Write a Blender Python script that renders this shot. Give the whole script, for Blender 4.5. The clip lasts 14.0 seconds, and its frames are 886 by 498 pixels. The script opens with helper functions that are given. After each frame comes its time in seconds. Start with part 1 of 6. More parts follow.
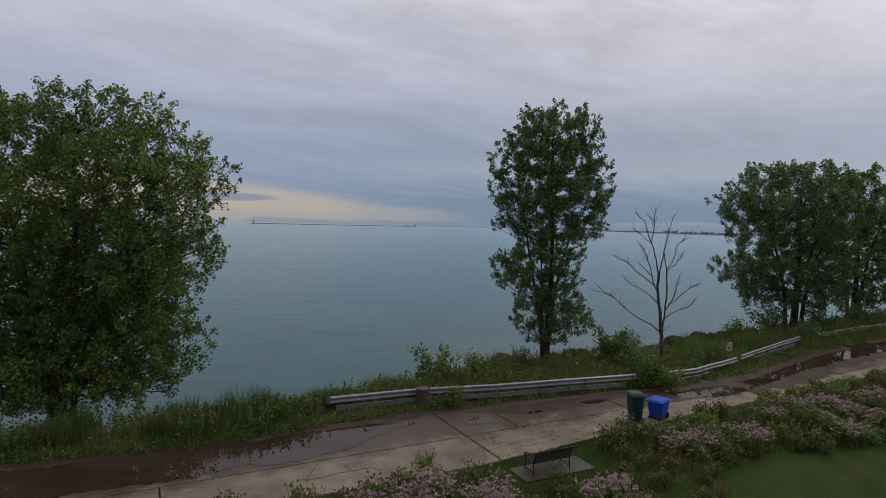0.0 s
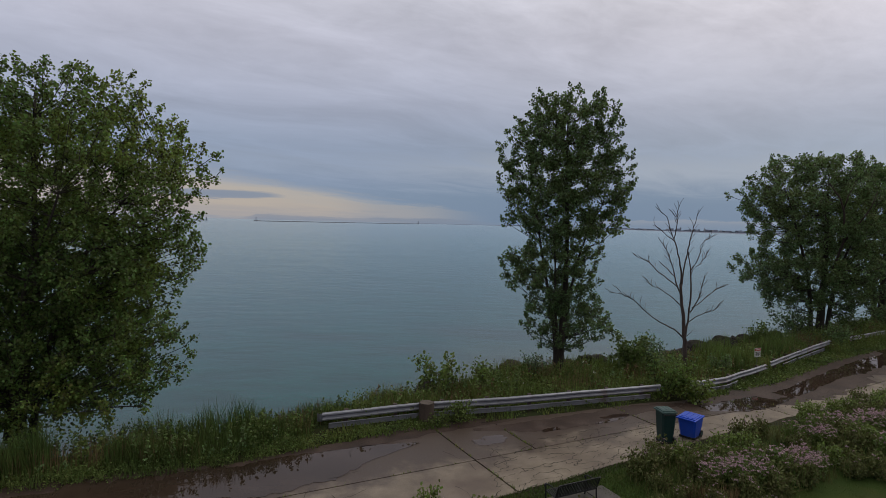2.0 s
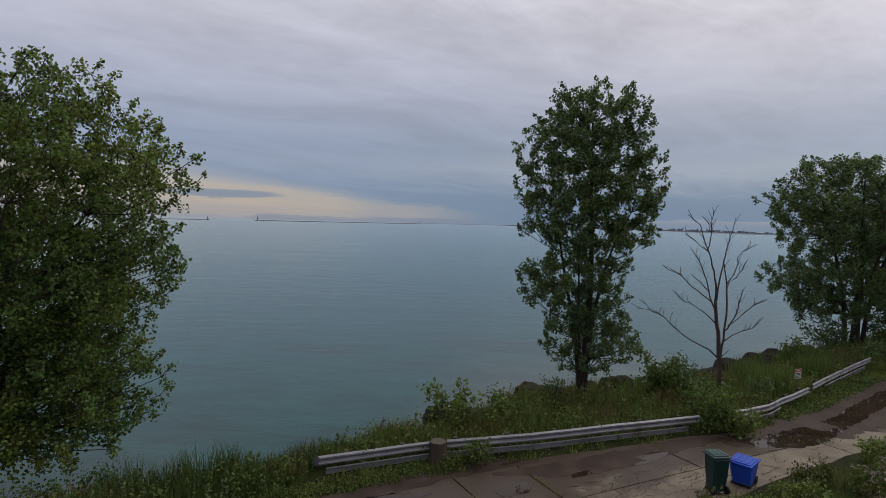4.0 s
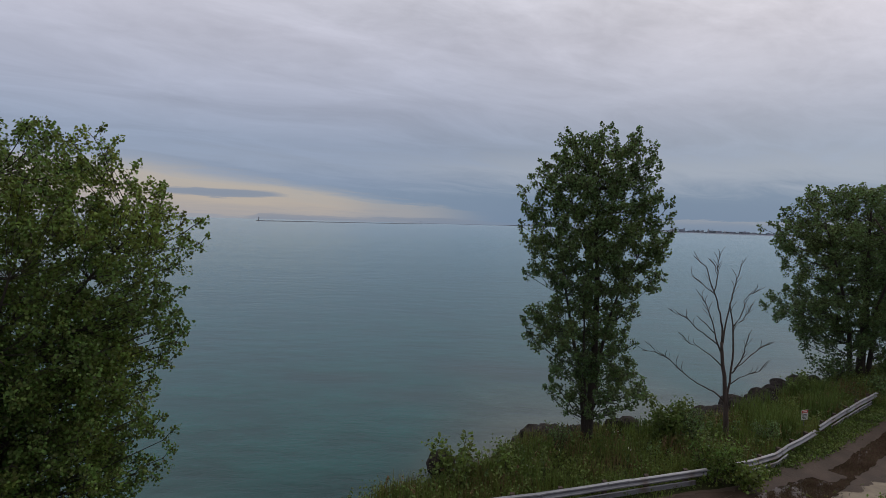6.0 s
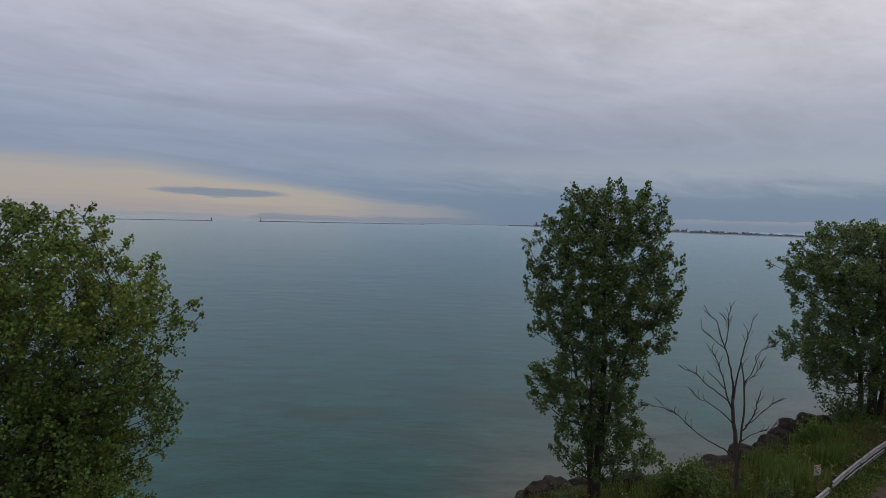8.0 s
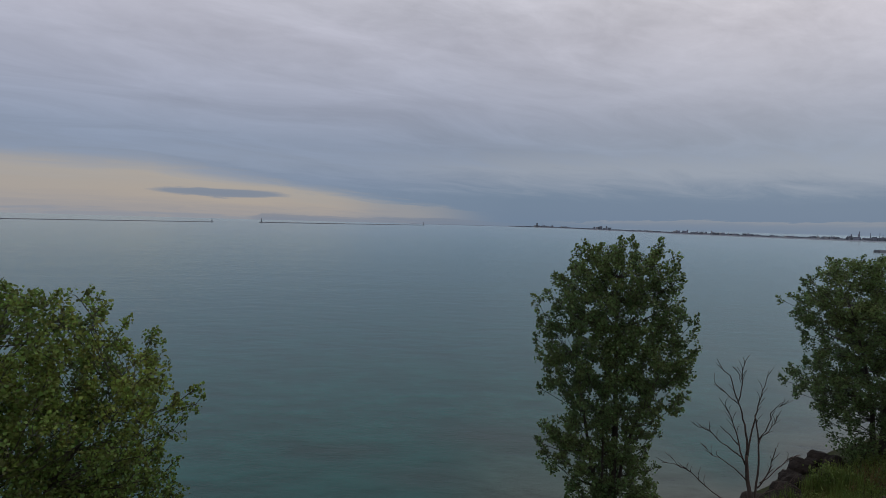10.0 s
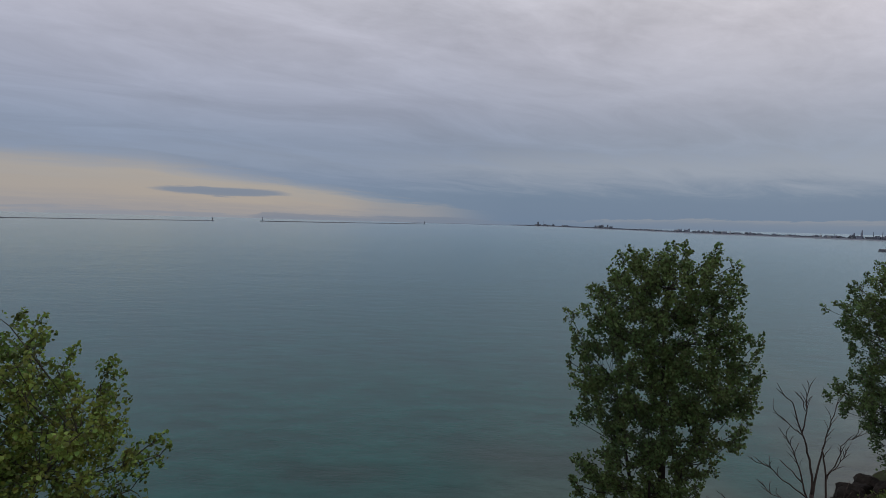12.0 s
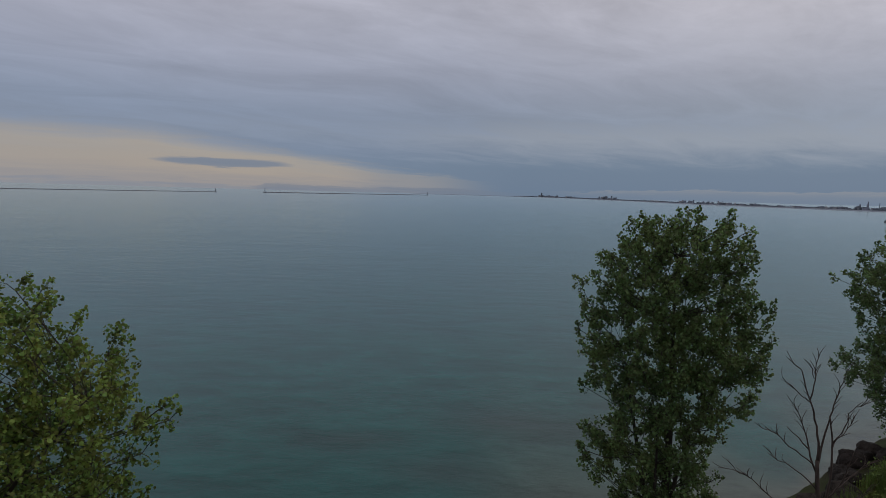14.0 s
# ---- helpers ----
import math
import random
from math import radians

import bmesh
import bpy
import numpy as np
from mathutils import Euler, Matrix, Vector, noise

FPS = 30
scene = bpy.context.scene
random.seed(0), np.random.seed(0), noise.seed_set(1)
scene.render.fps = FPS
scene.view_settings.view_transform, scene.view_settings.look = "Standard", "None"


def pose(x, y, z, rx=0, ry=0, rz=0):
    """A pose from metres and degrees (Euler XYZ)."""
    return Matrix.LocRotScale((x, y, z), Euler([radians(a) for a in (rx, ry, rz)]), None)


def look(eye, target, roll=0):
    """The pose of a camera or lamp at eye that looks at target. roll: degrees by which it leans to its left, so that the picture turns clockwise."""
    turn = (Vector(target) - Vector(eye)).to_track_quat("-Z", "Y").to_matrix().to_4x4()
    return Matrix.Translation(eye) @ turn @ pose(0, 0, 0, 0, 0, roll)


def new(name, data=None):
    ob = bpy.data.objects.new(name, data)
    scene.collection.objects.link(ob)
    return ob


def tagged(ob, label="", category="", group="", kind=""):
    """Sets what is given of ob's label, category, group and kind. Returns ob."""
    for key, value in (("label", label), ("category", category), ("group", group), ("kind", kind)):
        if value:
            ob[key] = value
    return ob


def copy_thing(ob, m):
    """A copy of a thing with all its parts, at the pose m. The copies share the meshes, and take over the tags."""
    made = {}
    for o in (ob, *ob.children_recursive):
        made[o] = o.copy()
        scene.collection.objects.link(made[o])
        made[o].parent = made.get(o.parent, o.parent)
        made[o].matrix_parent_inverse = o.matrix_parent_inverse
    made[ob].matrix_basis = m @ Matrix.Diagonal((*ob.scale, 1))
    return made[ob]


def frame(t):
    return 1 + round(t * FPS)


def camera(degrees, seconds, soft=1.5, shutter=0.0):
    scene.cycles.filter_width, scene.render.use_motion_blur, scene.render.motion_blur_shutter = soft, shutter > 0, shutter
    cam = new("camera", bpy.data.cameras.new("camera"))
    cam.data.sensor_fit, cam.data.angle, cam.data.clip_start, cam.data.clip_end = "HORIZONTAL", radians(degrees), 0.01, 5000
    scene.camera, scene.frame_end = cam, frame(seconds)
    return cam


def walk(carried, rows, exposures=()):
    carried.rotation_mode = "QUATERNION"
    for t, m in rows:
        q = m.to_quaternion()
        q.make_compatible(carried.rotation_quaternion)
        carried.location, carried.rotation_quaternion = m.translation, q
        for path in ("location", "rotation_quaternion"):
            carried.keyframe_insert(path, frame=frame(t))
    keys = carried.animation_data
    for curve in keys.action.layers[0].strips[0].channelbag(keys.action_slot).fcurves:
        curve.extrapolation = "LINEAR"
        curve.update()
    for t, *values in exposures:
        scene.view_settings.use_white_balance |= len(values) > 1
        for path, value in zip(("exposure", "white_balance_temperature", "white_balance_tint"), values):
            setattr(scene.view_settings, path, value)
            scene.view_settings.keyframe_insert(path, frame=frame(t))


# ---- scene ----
cam = camera(77.0, 14.0, soft=0.55)
# seconds, x, y, z, yaw, pitch, roll
PATH = [
    (0, -0.125, 0.463, 7.968, -0.516, -2.407, 1.45),
    (0.5, -0.13, 0.846, 7.957, -0.487, -2.463, 1.45),
    (1, -0.144, 1.431, 7.926, -0.487, -2.522, 1.45),
    (1.5, -0.16, 2.171, 7.911, -0.373, -2.608, 1.45),
    (2, -0.223, 3.047, 7.877, -0.258, -2.665, 1.45),
    (2.5, -0.31, 4.063, 7.819, -0.229, -2.694, 1.45),
    (2.7, -0.352, 4.422, 7.821, -0.229, -2.694, 1.45),
    (4.8, -0.836, 6.129, 8.833, -0.057, -2.695, 1.57),
    (5, -0.86, 6.128, 9.0, -0.057, -2.695, 1.57),
    (5.5, -0.886, 6.133, 9.885, -0.057, -2.636, 1.57),
    (6, -0.887, 6.179, 10.392, -0.0, -2.722, 1.57),
    (6.5, -0.903, 6.514, 10.526, 0.086, -2.751, 1.57),
    (7, -0.904, 6.896, 10.712, 0.172, -2.894, 1.57),
    (7.5, -0.969, 7.037, 11.564, 0.115, -2.751, 1.57),
    (8, -0.993, 7.036, 12.945, 0.201, -2.752, 1.57),
    (8.5, -1.057, 6.973, 14.394, 0.229, -2.665, 1.57),
    (8.7, -1.084, 6.963, 14.619, 0.229, -2.665, 1.57),
    (11, -1.691, 9.369, 15.566, 0.316, -2.867, 1.57),
    (11.5, -1.874, 10.412, 15.565, 0.344, -2.952, 1.57),
    (12, -2.046, 11.354, 15.523, 0.344, -2.838, 1.57),
    (12.5, -2.159, 11.727, 15.464, 0.344, -2.865, 1.57),
    (13, -2.185, 11.689, 15.386, 0.402, -2.867, 1.57),
    (13.5, -2.23, 11.601, 15.337, 0.43, -2.865, 1.57),
    (13.8, -2.232, 11.615, 15.325, 0.45, -2.89, 1.57),
    (13.9, -2.233, 11.625, 15.32, 0.52, -4.7, 1.57),
    (14, -2.233, 11.633, 15.316, 0.576, -5.796, 1.57),
]
walk(cam, [(t, pose(x, y, z, 0, 0, yaw) @ pose(0, 0, 0, 90 + pitch) @ pose(0, 0, 0, 0, 0, roll)) for t, x, y, z, yaw, pitch, roll in PATH],
     exposures=[(0.0, 0.0), (2.7, -0.02), (5.0, 0.0), (7.0, 0.0), (8.0, -0.12), (8.7, -0.19), (11.0, -0.18), (13.0, -0.24), (14.0, -0.30)])

# ---- world and sun ----
SUN_AZ, SUN_EL = radians(58.0), radians(48.0)  # azimuth from +y towards +x


def add_node(nt, kind, **kw):
    n = nt.nodes.new(kind)
    if "operation" in kw:
        n.operation = kw["operation"]
    if "use_clamp" in kw:
        n.use_clamp = kw["use_clamp"]
    if "data_type" in kw:
        n.data_type = kw["data_type"]
    if "blend_type" in kw:
        n.blend_type = kw["blend_type"]
    return n


def make_world():
    w = bpy.data.worlds.new("overcast_sky")
    scene.world = w
    w.use_nodes = True
    nt = w.node_tree
    nt.nodes.clear()
    N = lambda kind, **kw: add_node(nt, kind, **kw)
    link = nt.links.new
    out = N("ShaderNodeOutputWorld")
    bg = N("ShaderNodeBackground")
    bg.inputs[1].default_value = 1.0
    link(bg.outputs[0], out.inputs[0])
    sky = N("ShaderNodeTexSky")
    sky.sky_type, sky.sun_disc = "NISHITA", False
    sky.sun_elevation, sky.sun_rotation, sky.air_density, sky.dust_density = SUN_EL, SUN_AZ, 1.2, 2.0
    skym = N("ShaderNodeVectorMath", operation="SCALE")
    link(sky.outputs[0], skym.inputs[0])
    skym.inputs["Scale"].default_value = 0.10
    tc = N("ShaderNodeTexCoord")
    sep = N("ShaderNodeSeparateXYZ")
    link(tc.outputs["Generated"], sep.inputs[0])

    def M(op, a, b=None, clamp=False):
        n = N("ShaderNodeMath", operation=op, use_clamp=clamp)
        for k, v in enumerate((a, b)):
            if v is None:
                continue
            if isinstance(v, (int, float)):
                n.inputs[k].default_value = v
            else:
                link(v, n.inputs[k])
        return n.outputs[0]

    def ramp(fac, stops, mode="LINEAR"):
        n = N("ShaderNodeValToRGB")
        n.color_ramp.interpolation = mode
        el = n.color_ramp.elements
        el[0].position, el[0].color = stops[0][0], (*stops[0][1], 1)
        el[1].position, el[1].color = stops[-1][0], (*stops[-1][1], 1)
        for p, c in stops[1:-1]:
            e = el.new(p)
            e.color = (*c, 1)
        link(fac, n.inputs[0])
        return n.outputs[0]

    def mix(fac, a, b, kind="MIX"):
        n = N("ShaderNodeMix", data_type="RGBA", blend_type=kind)
        for v, s in ((fac, n.inputs[0]), (a, n.inputs[6]), (b, n.inputs[7])):
            if isinstance(v, (int, float)):
                s.default_value = v
            elif isinstance(v, tuple):
                s.default_value = (*v, 1)
            else:
                link(v, s)
        return n.outputs[2]

    zc = M("MAXIMUM", sep.outputs[2], 0.0)
    # cloud sheet seen in perspective
    den = M("ADD", zc, 0.10)
    px, py = M("DIVIDE", sep.outputs[0], den), M("DIVIDE", sep.outputs[1], den)
    comb = N("ShaderNodeCombineXYZ")
    link(px, comb.inputs[0])
    link(py, comb.inputs[1])

    def clouds(scale, rot, sx, sy, detail, rough, seed, distort=0.3):
        mp = N("ShaderNodeMapping")
        mp.vector_type = "TEXTURE"
        mp.inputs["Rotation"].default_value = (0, 0, radians(rot))
        mp.inputs["Scale"].default_value = (sx, sy, 1)
        mp.inputs["Location"].default_value = (seed, seed * 0.37, seed * 1.3)
        link(comb.outputs[0], mp.inputs[0])
        n = N("ShaderNodeTexNoise")
        n.inputs["Scale"].default_value = scale
        n.inputs["Detail"].default_value = detail
        n.inputs["Roughness"].default_value = rough
        n.inputs["Distortion"].default_value = distort
        link(mp.outputs[0], n.inputs[0])
        return n.outputs[0]

    el = M("MULTIPLY", zc, 1.0)
    # overcast colour by height above the horizon
    base = ramp(el, [(0.0, (0.230, 0.285, 0.366)), (0.03, (0.199, 0.265, 0.370)), (0.07, (0.209, 0.268, 0.380)), (0.13, (0.250, 0.300, 0.404)),
                     (0.20, (0.342, 0.370, 0.465)), (0.30, (0.479, 0.485, 0.570)), (0.42, (0.592, 0.585, 0.646)), (0.7, (0.612, 0.600, 0.636)), (1.0, (0.592, 0.580, 0.608))])
    big = clouds(0.55, 28, 2.2, 0.75, 6, 0.55, 3.1)
    fine = clouds(1.6, 34, 1.6, 0.8, 10, 0.62, 7.7, 0.7)
    mott = clouds(5.0, 20, 1.2, 0.8, 6, 0.6, 15.0, 0.4)
    up = ramp(el, [(0.0, (0, 0, 0)), (0.16, (0, 0, 0)), (0.38, (0.30, 0.30, 0.30)), (1.0, (0.3, 0.3, 0.3))])
    mott = M("MULTIPLY", M("MULTIPLY", M("SUBTRACT", mott, 0.5), up), M("ADD", 1.4, M("MULTIPLY", M("ARCTAN2", sep.outputs[0], sep.outputs[1]), 1.2)))
    shade = M("ADD", M("ADD", mott, M("MULTIPLY", M("SUBTRACT", big, 0.5), 0.42)), M("MULTIPLY", M("SUBTRACT", fine, 0.5), 0.62))
    fade = ramp(el, [(0.0, (0.25, 0.25, 0.25)), (0.15, (0.8, 0.8, 0.8)), (0.35, (1, 1, 1)), (1.0, (1, 1, 1))])
    gain = M("ADD", 1.0, M("MULTIPLY", shade, fade))
    sc = N("ShaderNodeVectorMath", operation="SCALE")
    link(base, sc.inputs[0])
    link(gain, sc.inputs["Scale"])
    # brighter, warmer on the side away from the low sun's left
    az = M("ARCTAN2", sep.outputs[0], sep.outputs[1])
    right = ramp(M("MULTIPLY", M("ADD", az, 1.2), 0.42, True), [(0, (1.12, 1.12, 1.13)), (0.25, (1.16, 1.16, 1.17)), (0.5, (1.10, 1.10, 1.10)), (0.72, (1.25, 1.20, 1.13)), (0.85, (1.32, 1.25, 1.17)), (1, (1.05, 1.02, 1.0))])
    cloud = mix(1.0, sc.outputs[0], right, "MULTIPLY")
    # deeper blue band low over the far shore, with pale streaks above it
    east = ramp(M("MULTIPLY", M("ADD", az, 1.0), 0.5, True), [(0.0, (0.25, 0.25, 0.25)), (0.42, (0.35, 0.35, 0.35)), (0.56, (1, 1, 1)), (1.0, (1, 1, 1))])
    lowb = ramp(M("ADD", el, M("MULTIPLY", M("SUBTRACT", fine, 0.5), 0.03)), [(0.0, (1, 1, 1)), (0.042, (1, 1, 1)), (0.072, (0.3, 0.3, 0.3)), (0.10, (0, 0, 0))])
    cloud = mix(M("MULTIPLY", lowb, east), cloud, (0.178, 0.252, 0.362))
    pale = ramp(M("ADD", el, M("MULTIPLY", M("SUBTRACT", fine, 0.5), 0.07)), [(0.05, (0, 0, 0)), (0.095, (0.42, 0.42, 0.42)), (0.125, (0.1, 0.1, 0.1)), (0.17, (0, 0, 0))])
    cloud = mix(M("MULTIPLY", pale, east), cloud, (0.44, 0.47, 0.52))
    # warm opening low over the water, to the left
    azl = ramp(M("MULTIPLY", M("ADD", az, 1.6), 0.5, True), [(0.0, (0, 0, 0)), (0.25, (0.5, 0.5, 0.5)), (0.45, (0.9, 0.9, 0.9)), (0.62, (1, 1, 1)), (0.69, (0.92, 0.92, 0.92)), (0.76, (0.5, 0.5, 0.5)), (0.85, (0, 0, 0))], "EASE")
    # the opening grows taller to the left
    topw = M("MINIMUM", M("SUBTRACT", 0.040, M("MULTIPLY", M("ADD", az, 0.06), 0.135)), 0.098)
    wav = M("MULTIPLY", M("SUBTRACT", fine, 0.5), 0.035)
    hgt = M("DIVIDE", M("ADD", el, wav), M("MAXIMUM", topw, 0.018))
    band = ramp(hgt, [(0.0, (0.45, 0.45, 0.45)), (0.10, (0.8, 0.8, 0.8)), (0.35, (1, 1, 1)), (0.6, (0.85, 0.85, 0.85)), (1.0, (0, 0, 0))], "EASE")
    warm = mix(ramp(hgt, [(0, (0, 0, 0)), (0.9, (1, 1, 1))]), (0.43, 0.378, 0.352), (0.56, 0.482, 0.380))
    glow = M("MULTIPLY", M("MULTIPLY", azl, band), 0.94)
    c2 = mix(glow, cloud, warm)
    # one small lens-shaped cloud in the opening
    la = M("DIVIDE", M("ADD", az, 0.385), 0.115)
    le = M("DIVIDE", M("ADD", M("SUBTRACT", el, 0.0395), M("MULTIPLY", wav, 0.45)), 0.0085)
    rr = M("ADD", M("MULTIPLY", la, la), M("MULTIPLY", le, le))
    lens = ramp(rr, [(0.0, (1, 1, 1)), (0.55, (0.9, 0.9, 0.9)), (1.0, (0, 0, 0))])
    c3 = mix(lens, c2, (0.235, 0.278, 0.36))
    # blue-grey bank of cloud lying on the horizon under the opening
    bankn = clouds(2.2, 8, 1.0, 4.0, 6, 0.6, 21.7)
    bank_az = ramp(M("MULTIPLY", M("ADD", az, 1.0), 0.5, True), [(0.0, (0, 0, 0)), (0.325, (0, 0, 0)), (0.34, (0.75, 0.75, 0.75)), (0.42, (0.55, 0.55, 0.55)), (0.5, (0.85, 0.85, 0.85)), (0.58, (0, 0, 0))])
    bank_top = M("MULTIPLY", M("MULTIPLY", bank_az, M("ADD", bankn, 0.15)), 0.0155)
    low = ramp(M("DIVIDE", el, M("MAXIMUM", bank_top, 0.0005)), [(0.0, (0.85, 0.85, 0.85)), (0.8, (0.8, 0.8, 0.8)), (1.15, (0, 0, 0))])
    c3 = mix(M("MULTIPLY", low, M("MINIMUM", bank_az, 1.0)), c3, (0.21, 0.255, 0.335))
    # pale fog bank along the far shore, higher to the right
    puff = clouds(0.9, 10, 1.0, 3.0, 6, 0.62, 12.3)
    curl = clouds(5.5, 10, 1.0, 1.6, 5, 0.65, 31.3)
    fogtop = M("ADD", M("ADD", M("MULTIPLY", M("ADD", az, 0.06), 0.024), M("MULTIPLY", M("SUBTRACT", puff, 0.42), 0.034)), M("MULTIPLY", M("SUBTRACT", curl, 0.5), 0.010))
    fog = ramp(M("DIVIDE", el, M("MAXIMUM", fogtop, 0.0005)), [(0.0, (0.2, 0.2, 0.2)), (0.5, (0.4, 0.4, 0.4)), (0.90, (1, 1, 1)), (1.05, (0, 0, 0))])
    fog_az = ramp(M("MULTIPLY", M("ADD", az, 1.0), 0.5, True), [(0.0, (0, 0, 0)), (0.58, (0, 0, 0)), (0.64, (0.8, 0.8, 0.8)), (0.75, (1, 1, 1)), (1.0, (1, 1, 1))])
    c4 = mix(M("MULTIPLY", M("MULTIPLY", fog, fog_az), 0.6), c3, (0.33, 0.35, 0.39))
    # unseen sky behind the walk dimmed, to darken the near sides of the trees
    back = ramp(M("MULTIPLY", M("SUBTRACT", 1.0, sep.outputs[1]), 0.5, True), [(0.0, (1, 1, 1)), (0.45, (1, 1, 1)), (0.75, (0.86, 0.86, 0.87)), (1.0, (0.78, 0.78, 0.80))])
    c4 = mix(1.0, c4, back, "MULTIPLY")
    final = mix(0.95, skym.outputs[0], c4)
    link(final, bg.inputs[0])


make_world()
sun = new("sun", bpy.data.lights.new("sun", "SUN"))
sun.data.energy, sun.data.angle, sun.data.color = 0.8, radians(40), (1.0, 0.97, 0.93)
sun.matrix_world = look((0, 0, 60), (-60 * math.sin(SUN_AZ), -60 * math.cos(SUN_AZ), 60 - 60 * math.tan(SUN_EL)))

# ---- materials ----
def material(name, colors, rough=0.8, scale=3.0, fine=40.0, bump=0.3, bump_dist=0.02, metal=0.0, island=0.0, obj=0.0, spec=0.3, transmit=0.0, detail=6.0, stain=None, stretch=(1, 1, 1), silted=None):
    """Two-scale noise between the colours; island / obj: share of random lightness per loose piece / per object."""
    m = bpy.data.materials.new(name)
    m.use_nodes = True
    nt = m.node_tree
    nt.nodes.clear()
    link = nt.links.new
    N = lambda kind, **kw: add_node(nt, kind, **kw)
    out, bs = N("ShaderNodeOutputMaterial"), N("ShaderNodeBsdfPrincipled")
    link(bs.outputs[0], out.inputs[0])
    tc, mp = N("ShaderNodeTexCoord"), N("ShaderNodeMapping")
    mp.inputs["Scale"].default_value = stretch
    link(tc.outputs["Object"], mp.inputs[0])
    n1, n2 = N("ShaderNodeTexNoise"), N("ShaderNodeTexNoise")
    n1.inputs["Scale"].default_value, n1.inputs["Detail"].default_value, n1.inputs["Roughness"].default_value = scale, detail, 0.6
    n2.inputs["Scale"].default_value, n2.inputs["Detail"].default_value = fine, 4.0
    link(mp.outputs[0], n1.inputs[0])
    link(mp.outputs[0], n2.inputs[0])
    mixf = N("ShaderNodeMath", operation="MULTIPLY_ADD")
    link(n2.outputs[0], mixf.inputs[0])
    mixf.inputs[1].default_value = 0.35
    sub = N("ShaderNodeMath", operation="MULTIPLY_ADD")
    link(n1.outputs[0], sub.inputs[0])
    sub.inputs[1].default_value, sub.inputs[2].default_value = 1.1, -0.225
    link(sub.outputs[0], mixf.inputs[2])
    rp = N("ShaderNodeValToRGB")
    el = rp.color_ramp.elements
    k = len(colors)
    for i, c in enumerate(colors):
        p = 0.25 + 0.5 * i / max(1, k - 1)
        e = el[i] if i < 2 else el.new(p)
        e.position, e.color = p, (*c, 1)
    link(mixf.outputs[0], rp.inputs[0])
    col = rp.outputs[0]
    if stain:
        sc, sr, lo, hi, amount = stain
        n3 = N("ShaderNodeTexNoise")
        n3.inputs["Scale"].default_value, n3.inputs["Detail"].default_value = sr, 5.0
        link(tc.outputs["Object"], n3.inputs[0])
        mr = N("ShaderNodeMapRange")
        mr.inputs[1].default_value, mr.inputs[2].default_value, mr.inputs[4].default_value = lo, hi, amount
        link(n3.outputs[0], mr.inputs[0])
        mx = N("ShaderNodeMix", data_type="RGBA")
        link(mr.outputs[0], mx.inputs[0])
        link(col, mx.inputs[6])
        mx.inputs[7].default_value = (*sc, 1)
        col = mx.outputs[2]
    for amount, sock in ((island, "island"), (obj, "obj")):
        if not amount:
            continue
        if sock == "island":
            r = N("ShaderNodeNewGeometry").outputs["Random Per Island"]
        else:
            r = N("ShaderNodeObjectInfo").outputs["Random"]
        mr = N("ShaderNodeMapRange")
        mr.inputs[3].default_value, mr.inputs[4].default_value = 1 - amount, 1 + amount
        link(r, mr.inputs[0])
        hs = N("ShaderNodeHueSaturation")
        link(col, hs.inputs["Color"])
        link(mr.outputs[0], hs.inputs["Value"])
        mh = N("ShaderNodeMapRange")
        mh.inputs[3].default_value, mh.inputs[4].default_value = 0.5 - 0.05 * amount, 0.5 + 0.05 * amount
        link(r, mh.inputs[0])
        link(mh.outputs[0], hs.inputs["Hue"])
        col = hs.outputs[0]
    wet = None
    if silted:
        # silt and damp washed down to the road's lake side, with a ragged edge
        sep = N("ShaderNodeSeparateXYZ")
        link(tc.outputs["Object"], sep.inputs[0])
        d1 = N("ShaderNodeMath", operation="MULTIPLY_ADD")
        link(sep.outputs[0], d1.inputs[0])
        d1.inputs[1].default_value, d1.inputs[2].default_value = -0.51, -20.35
        d2 = N("ShaderNodeMath", operation="ADD")
        link(d1.outputs[0], d2.inputs[0])
        link(sep.outputs[1], d2.inputs[1])
        rag = N("ShaderNodeTexNoise")
        rag.inputs["Scale"].default_value, rag.inputs["Detail"].default_value, rag.inputs["Roughness"].default_value = 0.55, 7.0, 0.6
        link(tc.outputs["Object"], rag.inputs[0])
        d3 = N("ShaderNodeMath", operation="MULTIPLY_ADD")
        link(rag.outputs[0], d3.inputs[0])
        d3.inputs[1].default_value = 5.0
        link(d2.outputs[0], d3.inputs[2])
        wr = N("ShaderNodeMapRange")
        wr.interpolation_type = "SMOOTHSTEP"
        wr.inputs[1].default_value, wr.inputs[2].default_value, wr.inputs[4].default_value = 2.1, 3.3, 0.9
        link(d3.outputs[0], wr.inputs[0])
        wet = wr.outputs[0]
        mx = N("ShaderNodeMix", data_type="RGBA")
        link(wet, mx.inputs[0])
        link(col, mx.inputs[6])
        mx.inputs[7].default_value = (*silted, 1)
        col = mx.outputs[2]
    link(col, bs.inputs["Base Color"])
    bs.inputs["Metallic"].default_value = metal
    bs.inputs["Specular IOR Level"].default_value = spec
    rr = N("ShaderNodeMapRange")
    rr.inputs[3].default_value, rr.inputs[4].default_value = max(0.02, rough - 0.12), min(1, rough + 0.12)
    link(n1.outputs[0], rr.inputs[0])
    if wet:
        damp = N("ShaderNodeMath", operation="MULTIPLY_ADD")
        link(wet, damp.inputs[0])
        damp.inputs[1].default_value = -0.12
        link(rr.outputs[0], damp.inputs[2])
        link(damp.outputs[0], bs.inputs["Roughness"])
    else:
        link(rr.outputs[0], bs.inputs["Roughness"])
